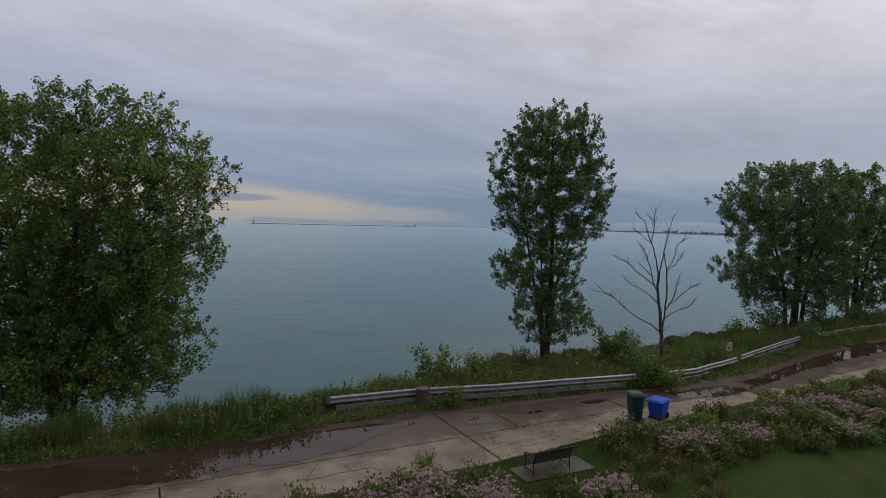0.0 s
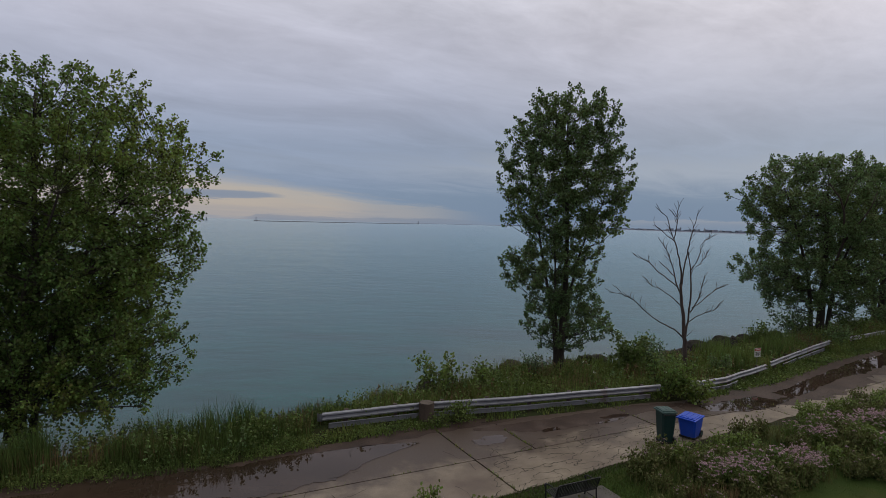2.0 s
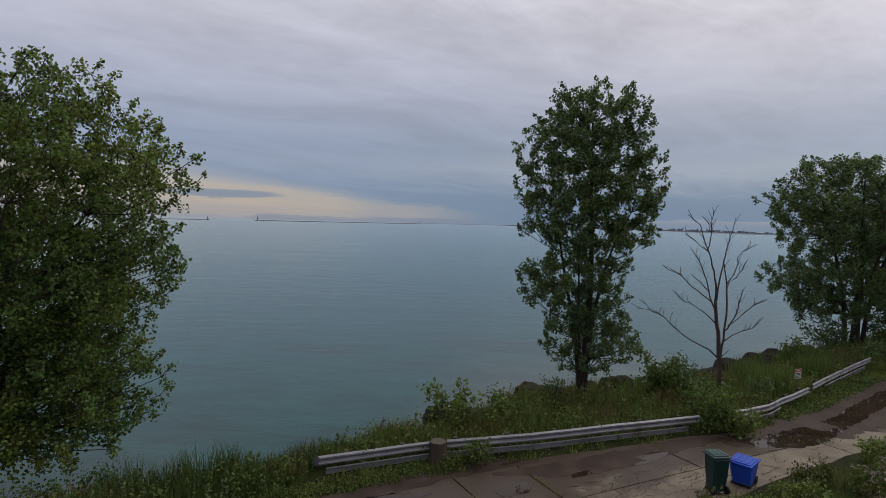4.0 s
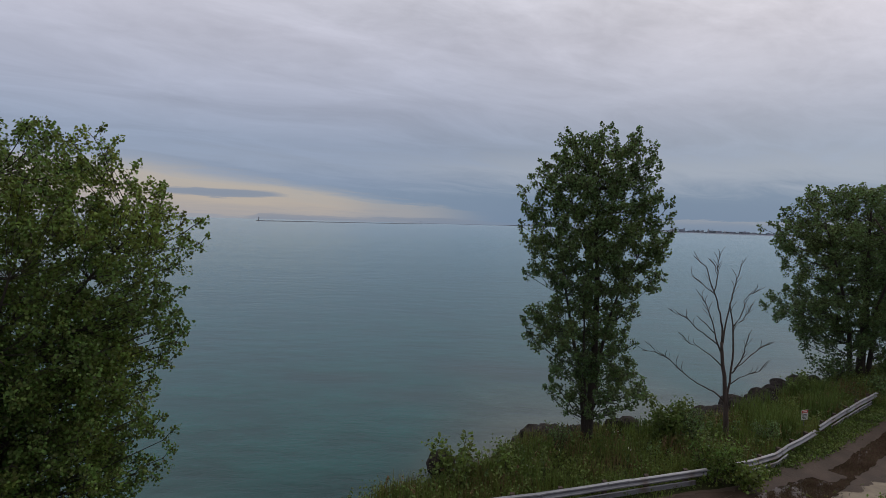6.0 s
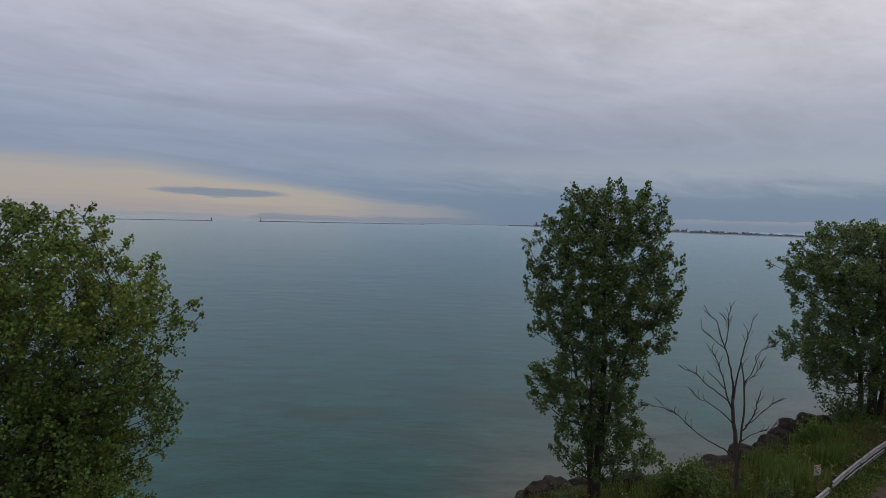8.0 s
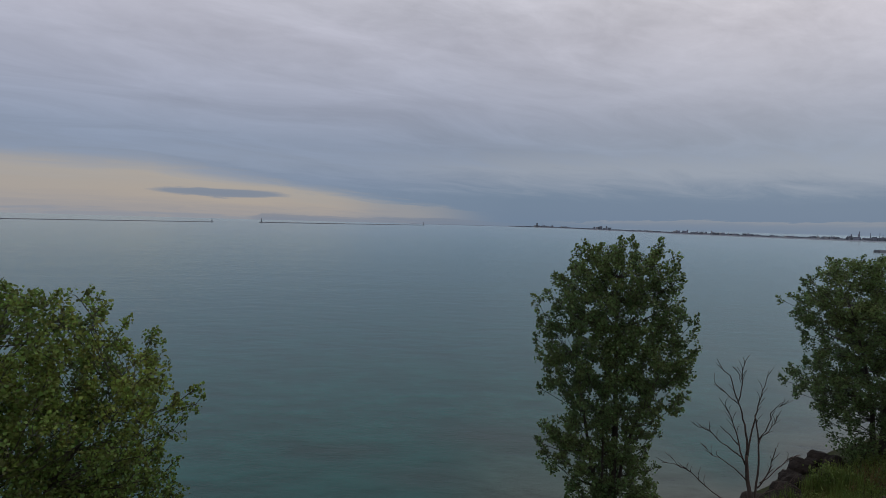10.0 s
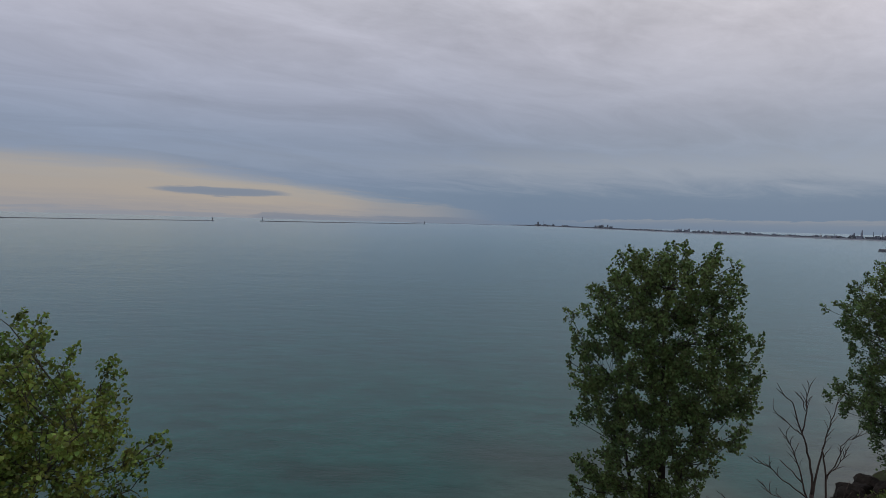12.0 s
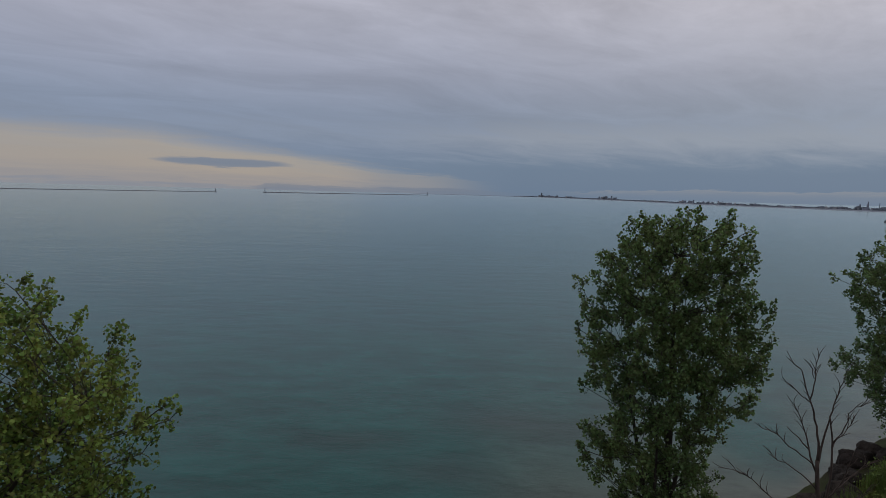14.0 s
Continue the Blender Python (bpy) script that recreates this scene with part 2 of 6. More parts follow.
    if bump:
        bp = N("ShaderNodeBump")
        bp.inputs["Strength"].default_value, bp.inputs["Distance"].default_value = bump, bump_dist
        link(n2.outputs[0], bp.inputs["Height"])
        link(bp.outputs[0], bs.inputs["Normal"])
    if transmit:
        tr, ms = N("ShaderNodeBsdfTranslucent"), N("ShaderNodeMixShader")
        link(col, tr.inputs[0])
        ms.inputs[0].default_value = transmit
        link(bs.outputs[0], ms.inputs[1])
        link(tr.outputs[0], ms.inputs[2])
        link(ms.outputs[0], out.inputs[0])
    return m


def water_material(name, deep, shallow, rough, wave, dist, scale, patch, gloss=(1, 1, 1)):
    m = bpy.data.materials.new(name)
    m.use_nodes = True
    nt = m.node_tree
    link = nt.links.new
    bs = nt.nodes["Principled BSDF"]
    N = lambda kind, **kw: add_node(nt, kind, **kw)
    tc = N("ShaderNodeTexCoord")
    mp = N("ShaderNodeMapping")
    mp.inputs["Scale"].default_value = (0.5, 1.0, 1.0)
    mp.inputs["Rotation"].default_value = (0, 0, radians(8))
    link(tc.outputs["Object"], mp.inputs[0])
    n1, n2, n3 = N("ShaderNodeTexNoise"), N("ShaderNodeTexNoise"), N("ShaderNodeTexNoise")
    n1.inputs["Scale"].default_value, n1.inputs["Detail"].default_value, n1.inputs["Roughness"].default_value = scale, 8.0, 0.62
    n2.inputs["Scale"].default_value, n2.inputs["Detail"].default_value = scale * 0.12, 4.0
    n3.inputs["Scale"].default_value, n3.inputs["Detail"].default_value = patch, 4.0
    for n in (n1, n2, n3):
        link(mp.outputs[0], n.inputs[0])
    add = N("ShaderNodeMath", operation="MULTIPLY_ADD")
    link(n2.outputs[0], add.inputs[0])
    add.inputs[1].default_value = 2.0
    link(n1.outputs[0], add.inputs[2])
    bp = N("ShaderNodeBump")
    bp.inputs["Strength"].default_value, bp.inputs["Distance"].default_value = wave, dist
    link(add.outputs[0], bp.inputs["Height"])
    link(bp.outputs[0], bs.inputs["Normal"])
    rp = N("ShaderNodeValToRGB")
    rp.color_ramp.elements[0].position, rp.color_ramp.elements[0].color = 0.35, (*deep, 1)
    rp.color_ramp.elements[1].position, rp.color_ramp.elements[1].color = 0.68, (*shallow, 1)
    link(n3.outputs[0], rp.inputs[0])
    silt = N("ShaderNodeAttribute")
    silt.attribute_name = "silt"
    mx = N("ShaderNodeMix", data_type="RGBA")
    link(silt.outputs["Fac"], mx.inputs[0])
    link(rp.outputs[0], mx.inputs[6])
    mx.inputs[7].default_value = (0.105, 0.098, 0.080, 1)
    # mottled bed seen through the shallows, and dark weed on it
    n4 = N("ShaderNodeTexNoise")
    n4.inputs["Scale"].default_value, n4.inputs["Detail"].default_value, n4.inputs["Roughness"].default_value = 0.42, 5.0, 0.65
    link(mp.outputs[0], n4.inputs[0])
    mott = N("ShaderNodeMapRange")
    mott.inputs[1].default_value, mott.inputs[2].default_value, mott.inputs[3].default_value, mott.inputs[4].default_value = 0.3, 0.7, 0.62, 1.38
    link(n4.outputs[0], mott.inputs[0])
    hs = N("ShaderNodeHueSaturation")
    link(mx.outputs[2], hs.inputs["Color"])
    link(mott.outputs[0], hs.inputs["Value"])
    weed = N("ShaderNodeAttribute")
    weed.attribute_name = "weed"
    wm = N("ShaderNodeMath", operation="MULTIPLY", use_clamp=True)
    link(weed.outputs["Fac"], wm.inputs[0])
    link(n4.outputs[0], wm.inputs[1])
    mw = N("ShaderNodeMix", data_type="RGBA")
    link(wm.outputs[0], mw.inputs[0])
    link(hs.outputs[0], mw.inputs[6])
    mw.inputs[7].default_value = (0.024, 0.030, 0.030, 1)
    link(mw.outputs[2], bs.inputs["Base Color"])
    bs.inputs["Roughness"].default_value = 0.9
    bs.inputs["Specular IOR Level"].default_value = 0.0
    gl, fr, ms = N("ShaderNodeBsdfGlossy"), N("ShaderNodeFresnel"), N("ShaderNodeMixShader")
    gl.inputs["Color"].default_value = (*gloss, 1)
    gl.inputs["Roughness"].default_value = rough
    fr.inputs["IOR"].default_value = 1.33
    link(bp.outputs[0], gl.inputs["Normal"])
    link(bp.outputs[0], fr.inputs["Normal"])
    link(fr.outputs[0], ms.inputs[0])
    link(bs.outputs[0], ms.inputs[1])
    link(gl.outputs[0], ms.inputs[2])
    link(ms.outputs[0], nt.nodes["Material Output"].inputs[0])
    return m


MAT = {
    "soil": material("soil", [(0.02, 0.017, 0.011), (0.03, 0.034, 0.012), (0.025, 0.042, 0.012)], 0.95, 0.8, 12, 0.6, 0.05, spec=0.1),
    "lawn": material("lawn", [(0.018, 0.036, 0.006), (0.030, 0.052, 0.009), (0.046, 0.062, 0.013)], 0.95, 0.9, 22, 0.8, 0.05, spec=0.1, stain=((0.075, 0.060, 0.022), 0.5, 0.52, 0.74, 0.45)),
    "grass": material("grass_blades", [(0.088, 0.132, 0.030), (0.150, 0.196, 0.045), (0.235, 0.225, 0.072)], 0.7, 0.35, 5, 0, 0.01, island=0.45, transmit=0.35),
    "reed": material("reed_blades", [(0.046, 0.078, 0.018), (0.078, 0.118, 0.027), (0.12, 0.15, 0.038)], 0.7, 0.35, 5, 0, 0.01, island=0.45, transmit=0.3),
    "rough": material("rough_grass", [(0.070, 0.080, 0.024), (0.112, 0.120, 0.037), (0.175, 0.150, 0.064)], 0.8, 0.5, 5, 0, 0.01, island=0.45, transmit=0.25),
    "turf": material("turf_blades", [(0.035, 0.058, 0.010), (0.048, 0.074, 0.013), (0.066, 0.084, 0.018)], 0.8, 0.35, 5, 0, 0.01, island=0.3, transmit=0.2),
    "mud": material("wet_mud", [(0.026, 0.016, 0.011), (0.047, 0.030, 0.022), (0.080, 0.056, 0.043)], 0.62, 1.1, 22, 0.5, 0.02, spec=0.22),
    "dry": material("dry_grass", [(0.16, 0.11, 0.05), (0.20, 0.14, 0.07)], 0.8, 0.7, 5, 0, 0.01, island=0.4, transmit=0.25),
    "weed": material("weed_leaves", [(0.072, 0.112, 0.027), (0.118, 0.165, 0.038), (0.17, 0.20, 0.05)], 0.6, 0.5, 6, 0, 0.01, island=0.4, transmit=0.3),
    "leaf": material("cottonwood_leaves", [(0.078, 0.126, 0.047), (0.120, 0.172, 0.060), (0.185, 0.230, 0.078)], 0.5, 0.35, 6, 0, 0.01, island=0.65, transmit=0.45, spec=0.3),
    "leaf_dark": material("dense_leaves", [(0.078, 0.126, 0.036), (0.135, 0.190, 0.045), (0.27, 0.295, 0.058)], 0.5, 0.22, 5, 0, 0.01, island=0.65, transmit=0.45, spec=0.3),
    "leaf_light": material("light_leaves", [(0.11, 0.15, 0.034), (0.155, 0.205, 0.046), (0.22, 0.245, 0.06)], 0.42, 0.35, 6, 0, 0.01, island=0.5, transmit=0.45, spec=0.5),
    "bark": material("bark", [(0.028, 0.022, 0.017), (0.065, 0.054, 0.043)], 0.95, 4, 30, 0.9, 0.04, stretch=(1, 1, 0.25)),
    "deadwood": material("dead_bark", [(0.032, 0.022, 0.018), (0.088, 0.066, 0.056), (0.052, 0.038, 0.032)], 0.9, 3, 30, 0.7, 0.02, stretch=(1, 1, 0.25)),
    "pink": material("pink_flowers", [(0.38, 0.235, 0.275), (0.56, 0.42, 0.44)], 0.8, 2, 20, 0, 0.01, island=0.45, transmit=0.2),
    "white": material("white_flowers", [(0.6, 0.6, 0.5), (0.7, 0.7, 0.6)], 0.8, 2, 20, 0, 0.01, island=0.2),
    "concrete": material("road_concrete", [(0.125, 0.098, 0.070), (0.20, 0.163, 0.118), (0.28, 0.235, 0.175)], 0.55, 0.9, 35, 0.35, 0.01, obj=0.06, stain=((0.10, 0.072, 0.055), 0.40, 0.46, 0.70, 0.8), spec=0.25, silted=(0.062, 0.043, 0.033)),
    "pad": material("pad_concrete", [(0.028, 0.023, 0.018), (0.10, 0.086, 0.068)], 0.4, 0.8, 40, 0.3, 0.01),
    "crack": material("crack_dirt", [(0.02, 0.018, 0.013), (0.05, 0.045, 0.03)], 0.95, 3, 30, 0.5, 0.01),
    "galv": material("galvanised_steel", [(0.20, 0.204, 0.22), (0.30, 0.304, 0.325)], 0.5, 1.6, 25, 0.15, 0.005, metal=0.55, stain=((0.16, 0.10, 0.07), 1.2, 0.56, 0.74, 0.7)),
    "wood": material("weathered_wood", [(0.05, 0.036, 0.027), (0.10, 0.076, 0.058)], 0.9, 3, 40, 0.7, 0.02, stretch=(1, 1, 0.3)),
    "endgrain": material("stump_top", [(0.085, 0.068, 0.052), (0.14, 0.115, 0.09)], 0.9, 6, 40, 0.5, 0.02),
    "rock": material("shore_rock", [(0.012, 0.010, 0.009), (0.028, 0.023, 0.020), (0.06, 0.05, 0.043)], 0.85, 1.2, 9, 0.9, 0.08, obj=0.25, spec=0.1),
    "tan_rock": material("tan_rock", [(0.12, 0.10, 0.075), (0.22, 0.19, 0.14)], 0.85, 1.2, 9, 0.8, 0.06, spec=0.1),
    "green_plastic": material("green_plastic", [(0.010, 0.030, 0.028), (0.014, 0.037, 0.034)], 0.45, 2, 30, 0.1, 0.004, stain=((0.05, 0.06, 0.05), 2.0, 0.55, 0.75, 0.4)),
    "faded_green": material("faded_green_plastic", [(0.045, 0.085, 0.075), (0.065, 0.11, 0.098)], 0.5, 3, 30, 0.1, 0.004),
    "blue_plastic": material("blue_plastic", [(0.012, 0.06, 0.42), (0.018, 0.075, 0.48)], 0.42, 2, 30, 0.1, 0.004, stain=((0.06, 0.10, 0.32), 2.0, 0.58, 0.75, 0.4)),
    "black_plastic": material("black_plastic", [(0.012, 0.012, 0.012), (0.022, 0.022, 0.022)], 0.6, 3, 30, 0.2, 0.004),
    "black_metal": material("black_painted_steel", [(0.010, 0.010, 0.011), (0.018, 0.018, 0.018)], 0.4, 5, 50, 0.15, 0.003),
    "sign_white": material("sign_white", [(0.55, 0.55, 0.52), (0.68, 0.68, 0.65)], 0.5, 3, 30, 0.05, 0.002),
    "sign_red": material("sign_red", [(0.42, 0.05, 0.04), (0.50, 0.07, 0.05)], 0.5, 3, 30, 0.05, 0.002),
    "sign_black": material("sign_black", [(0.02, 0.02, 0.02), (0.03, 0.03, 0.03)], 0.5, 3, 30, 0, 0.002),
    # far things: the haze of distance is mixed into these pale blue-grey colours
    "hazed_stone": material("hazed_stone", [(0.10, 0.11, 0.13), (0.15, 0.16, 0.185)], 0.95, 0.05, 0.5, 0.3, 0.3),
    "hazed_land": material("far_woods", [(0.13, 0.155, 0.20), (0.17, 0.195, 0.245)], 1.0, 0.02, 0.3, 0, 0.3),
    "hazed_wall": material("far_building", [(0.15, 0.17, 0.205), (0.24, 0.26, 0.30)], 0.9, 0.03, 0.3, 0, 0.3, obj=0.4),
    "hazed_pale": material("far_pale_building", [(0.30, 0.31, 0.33), (0.40, 0.41, 0.43)], 0.9, 0.03, 0.3, 0, 0.3),
    "lake": water_material("lake_water", (0.005, 0.053, 0.050), (0.009, 0.060, 0.056), 0.15, 0.34, 0.28, 0.42, 0.018, (0.80, 0.90, 0.92)),
    "puddle": water_material("puddle_water", (0.030, 0.019, 0.013), (0.042, 0.029, 0.021), 0.02, 0.02, 0.01, 6.0, 0.8, (0.84, 0.80, 0.79)),
}


# ---- mesh helpers ----
def mesh_np(name, verts, faces, mat, smooth=False):
    """A mesh from an n x 3 array and an m x 4 (or m x 3) array of corners."""
    me = bpy.data.meshes.new(name)
    verts, faces = np.asarray(verts, np.float32), np.asarray(faces, np.int32)
    k = faces.shape[1]
    me.vertices.add(len(verts))
    me.vertices.foreach_set("co", verts.ravel())
    me.loops.add(faces.size)
    me.loops.foreach_set("vertex_index", faces.ravel())
    me.polygons.add(len(faces))
    me.polygons.foreach_set("loop_start", np.arange(0, faces.size, k, dtype=np.int32))
    me.polygons.foreach_set("use_smooth", np.full(len(faces), smooth, dtype=bool))
    me.update(calc_edges=True)
    me.materials.append(mat)
    return me


def part(name, bm, mat, parent=None, label="", smooth=False):
    me = bpy.data.meshes.new(name)
    bm.normal_update()
    bm.to_mesh(me)
    bm.free()
    me.materials.append(mat)
    if smooth:
        for p in me.polygons:
            p.use_smooth = True
    return put_part(name, me, parent, label)


def put_part(name, me, parent=None, label=""):
    ob = new(name, me)
    if parent is not None:
        ob.parent = parent
    if label:
        ob["label"] = label
    return ob


def thing(name, at, turn, label, category, group="", kind=""):
    ob = new(name)
    ob.empty_display_size = 0.2
    ob.matrix_world = pose(*at, 0, 0, turn)
    return tagged(ob, label, category, group, kind)


def box(bm, size, at, bevel=0.0, m=None):
    r = bmesh.ops.create_cube(bm, size=1.0, matrix=Matrix.Translation(at) @ (m or Matrix()) @ Matrix.Diagonal((*size, 1)))
    if bevel:
        es = list({e for v in r["verts"] for e in v.link_edges})
        bmesh.ops.bevel(bm, geom=es, offset=bevel, segments=2, affect="EDGES", profile=0.7)


def tube(bm, pts, radii, sides=7, cap=True):
    """A round bar along points; radii one or one a point."""
    pts = [Vector(p) for p in pts]
    if isinstance(radii, (int, float)):
        radii = [radii] * len(pts)
    rings = []
    ref = Vector((0.31, 0.17, 0.93)).normalized()
    for i, p in enumerate(pts):
        d = (pts[min(i + 1, len(pts) - 1)] - pts[max(i - 1, 0)]).normalized()
        a = d.cross(ref if abs(d.dot(ref)) < 0.95 else Vector((1, 0, 0))).normalized()
        b = d.cross(a)
        rings.append([bm.verts.new(p + radii[i] * (math.cos(k * 2 * math.pi / sides) * a + math.sin(k * 2 * math.pi / sides) * b)) for k in range(sides)])
    for r0, r1 in zip(rings, rings[1:]):
        for k in range(sides):
            bm.faces.new((r0[k], r0[(k + 1) % sides], r1[(k + 1) % sides], r1[k]))
    if cap:
        bm.faces.new(rings[0][::-1])
        bm.faces.new(rings[-1])
    return rings


def lerp_rows(rows, x):
    xs = [r[0] for r in rows]
    return np.interp(x, xs, [r[1] for r in rows])


# ---- the lie of the land ----
ROAD_LAKE = [(-300, -110), (-40, 6), (-14, 17.7), (-7.4, 19.9), (-3.5, 22.5), (2, 25.0), (10.2, 28.2), (12.5, 28.8), (17.7, 32.2), (24.6, 37.3), (35, 43.3), (80, 68), (400, 230)]
ROAD_LAND = [(-300, -118), (-40, -1), (-4.4, 16.0), (2, 19.0), (7.5, 22.2), (13.6, 25.8), (22, 30.6), (26.9, 33.3), (80, 60), (400, 220)]
SHORE = [(-300, -104), (-40, 9.5), (-20, 19.0), (-13, 22.7), (-8, 25.0), (-4.8, 27.8), (-1, 31.8), (2, 34.9), (5, 37.2), (10, 38.6), (15, 40.4), (20.7, 44.6), (26, 48.7), (32, 52), (45, 60), (80, 80), (400, 262)]
WATER_Z = -1.6


def ground_z(x, y):
    """Height of the land; arrays or numbers."""
    x, y = np.asarray(x, float), np.asarray(y, float)
    ye, ys = lerp_rows(ROAD_LAKE, x), lerp_rows(SHORE, x)
    f = (y - ye) / (ys - ye) * (1 + 0.2 * np.clip((4 - x) / 4, 0, 1))
    dip = -0.28 * np.exp(-((x - 20) / 8.0) ** 2) * np.clip((y - 24) / 6, 0, 1) * np.clip(1.4 - f, 0, 1)
    bank = np.interp(f, [0, 0.15, 0.4, 0.62, 0.8, 1.0, 1.25, 2.0, 6.0], [0, 0.10, 0.20, 0.10, -0.6, -1.55, -2.3, -4.0, -9.0])
    bump = 0.05 * np.sin(x * 1.3 + 0.7 * y) * np.sin(y * 1.7 - 0.4 * x) * np.clip(f * 4, 0, 1)
    land = -0.05 * np.clip(lerp_rows(ROAD_LAND, x) - y, 0, 1)
    return np.where(f > 0, bank + bump, land) + dip


# ---- ground, water, road ----
def axis(lo, fine_lo, fine_hi, hi, step, grow=1.35):
    mid = list(np.arange(fine_lo, fine_hi + step / 2, step))
    for sign, end, edge in ((-1, lo, 0), (1, hi, -1)):
        d, p = step, mid[edge]
        while abs(p) < abs(end) or (p - end) * sign < 0:
            d *= grow
            p = p + sign * d
            if (p - end) * sign >= 0:
                p = end
            mid.insert(0, p) if sign < 0 else mid.append(p)
            if p == end:
                break
    return np.array(mid)


def make_ground():
    xs, ys = axis(-600, -32, 62, 420, 0.5), axis(-500, 6, 62, 320, 0.5)
    X, Y = np.meshgrid(xs, ys)
    Z = ground_z(X, Y)
    # flat under the road and a little below it
    e0, e1 = lerp_rows(ROAD_LAND, X), lerp_rows(ROAD_LAKE, X)
    on = (Y > e0 + 0.15) & (Y < e1 - 0.15)
    Z = np.where(on, Z - 0.10, Z)
    n, m = X.shape
    idx = np.arange(n * m).reshape(n, m)
    q = np.stack([idx[:-1, :-1], idx[:-1, 1:], idx[1:, 1:], idx[1:, :-1]], -1).reshape(-1, 4)
    ob = new("ground", mesh_np("ground", np.stack([X, Y, Z], -1).reshape(-1, 3), q, MAT["soil"], True))
    tagged(ob, "dark soil bank with weeds sloping to the lake", "ground", kind="structure")


def make_water():
    xs, ys = axis(-6000, -60, 80, 6000, 1.2, 1.5), axis(-300, 12, 90, 6000, 1.2, 1.5)
    X, Y = np.meshgrid(xs, ys)
    n, m = X.shape
    idx = np.arange(n * m).reshape(n, m)
    q = np.stack([idx[:-1, :-1], idx[:-1, 1:], idx[1:, 1:], idx[1:, :-1]], -1).reshape(-1, 4)
    ob = new("water", mesh_np("water", np.stack([X, Y, 0 * X + WATER_Z], -1).reshape(-1, 3), q, MAT["lake"]))
    # silt stirred up along the shore
    d = (Y - lerp_rows(SHORE, X)) * 0.85
    d = d + 2.0 * np.clip((4 - X) / 4, 0, 1)
    w = 3.5 + 2.5 * np.sin(X * 0.21) + 1.5 * np.sin(X * 0.5 + 1)
    silt = 0.8 * np.exp(-np.maximum(d, 0) / np.maximum(w * (1 + 0.6 * np.clip((X + 6) / 16, 0, 1)), 1.0)) * (np.abs(X) < 300)
    at = ob.data.attributes.new("silt", "FLOAT", "POINT")
    at.data.foreach_set("value", np.clip(silt, 0, 1).astype(np.float32).ravel())
    weed = sum(np.exp(-(((X - x) / rx) ** 2 + ((Y - y) / ry) ** 2)) for x, y, rx, ry in ((-2.2, 44.0, 3.4, 1.9), (1.6, 52.0, 4.5, 2.2), (8.5, 50.5, 5.0, 2.0), (-8.5, 48.0, 3.0, 1.2)))
    at = ob.data.attributes.new("weed", "FLOAT", "POINT")
    at.data.foreach_set("value", (1.0 * weed).astype(np.float32).ravel())
    tagged(ob, "calm teal lake water under an overcast sky", "water", kind="structure")


# the road's long joint, and its slabs on both sides
def joint_y(x):
    return 20.72 + 0.489 * x + 0.0022 * max(0.0, x - 8) ** 2


def road_point(x, lane):
    """lane: -1 the land edge, 0 the long joint, 1 the lake edge."""
    j = joint_y(x)
    if lane < 0:
        return j + (lerp_rows(ROAD_LAND, x) - j) * -lane
    return j + (lerp_rows(ROAD_LAKE, x) - j) * lane


def make_slab(road, x0, x1, lane0, lane1, seed):
    """One worn slab with rounded, uneven rim; cross joints lean with the road."""
    r = random.Random(seed)
    gap = 0.024
    nx = max(3, int((x1 - x0) / 0.5))
    skew = -0.42  # the cross joints stand square to the road
    lift = r.uniform(-0.004, 0.004)
    bm = bmesh.new()
    grid = []
    for a in range(nx + 1):
        row = []
        for b in range(13):
            lane = lane0 + (lane1 - lane0) * b / 12
            xm = x0 + gap + (x1 - x0 - 2 * gap) * a / nx
            y_mid = joint_y(xm)
            y = road_point(xm, lane)
            x = xm + skew * (y - y_mid)
            y = road_point(x, lane) - (gap if b == 12 and lane1 == 0 else 0) + (gap if b == 0 and lane0 == 0 else 0)
            wob = 0.0
            if (b == 0 and lane0 < 0) or (b == 12 and lane1 > 0):
                wob = 0.16 * noise.noise((x * 0.9, seed * 0.1, 3.0))
            z = float(ground_z(x, min(y, lerp_rows(ROAD_LAKE, x)))) + lift + 0.012
            row.append(bm.verts.new((x, y + wob, z)))
        grid.append(row)
    faces = [bm.faces.new((grid[a][b], grid[a + 1][b], grid[a + 1][b + 1], grid[a][b + 1])) for a in range(nx) for b in range(12)]
    bmesh.ops.extrude_face_region(bm, geom=faces)
    # the first copy becomes the underside
    for row in grid:
        for v in row:
            v.co.z -= 0.13
    bmesh.ops.recalc_face_normals(bm, faces=bm.faces)
    part("slab", bm, MAT["concrete"], road)


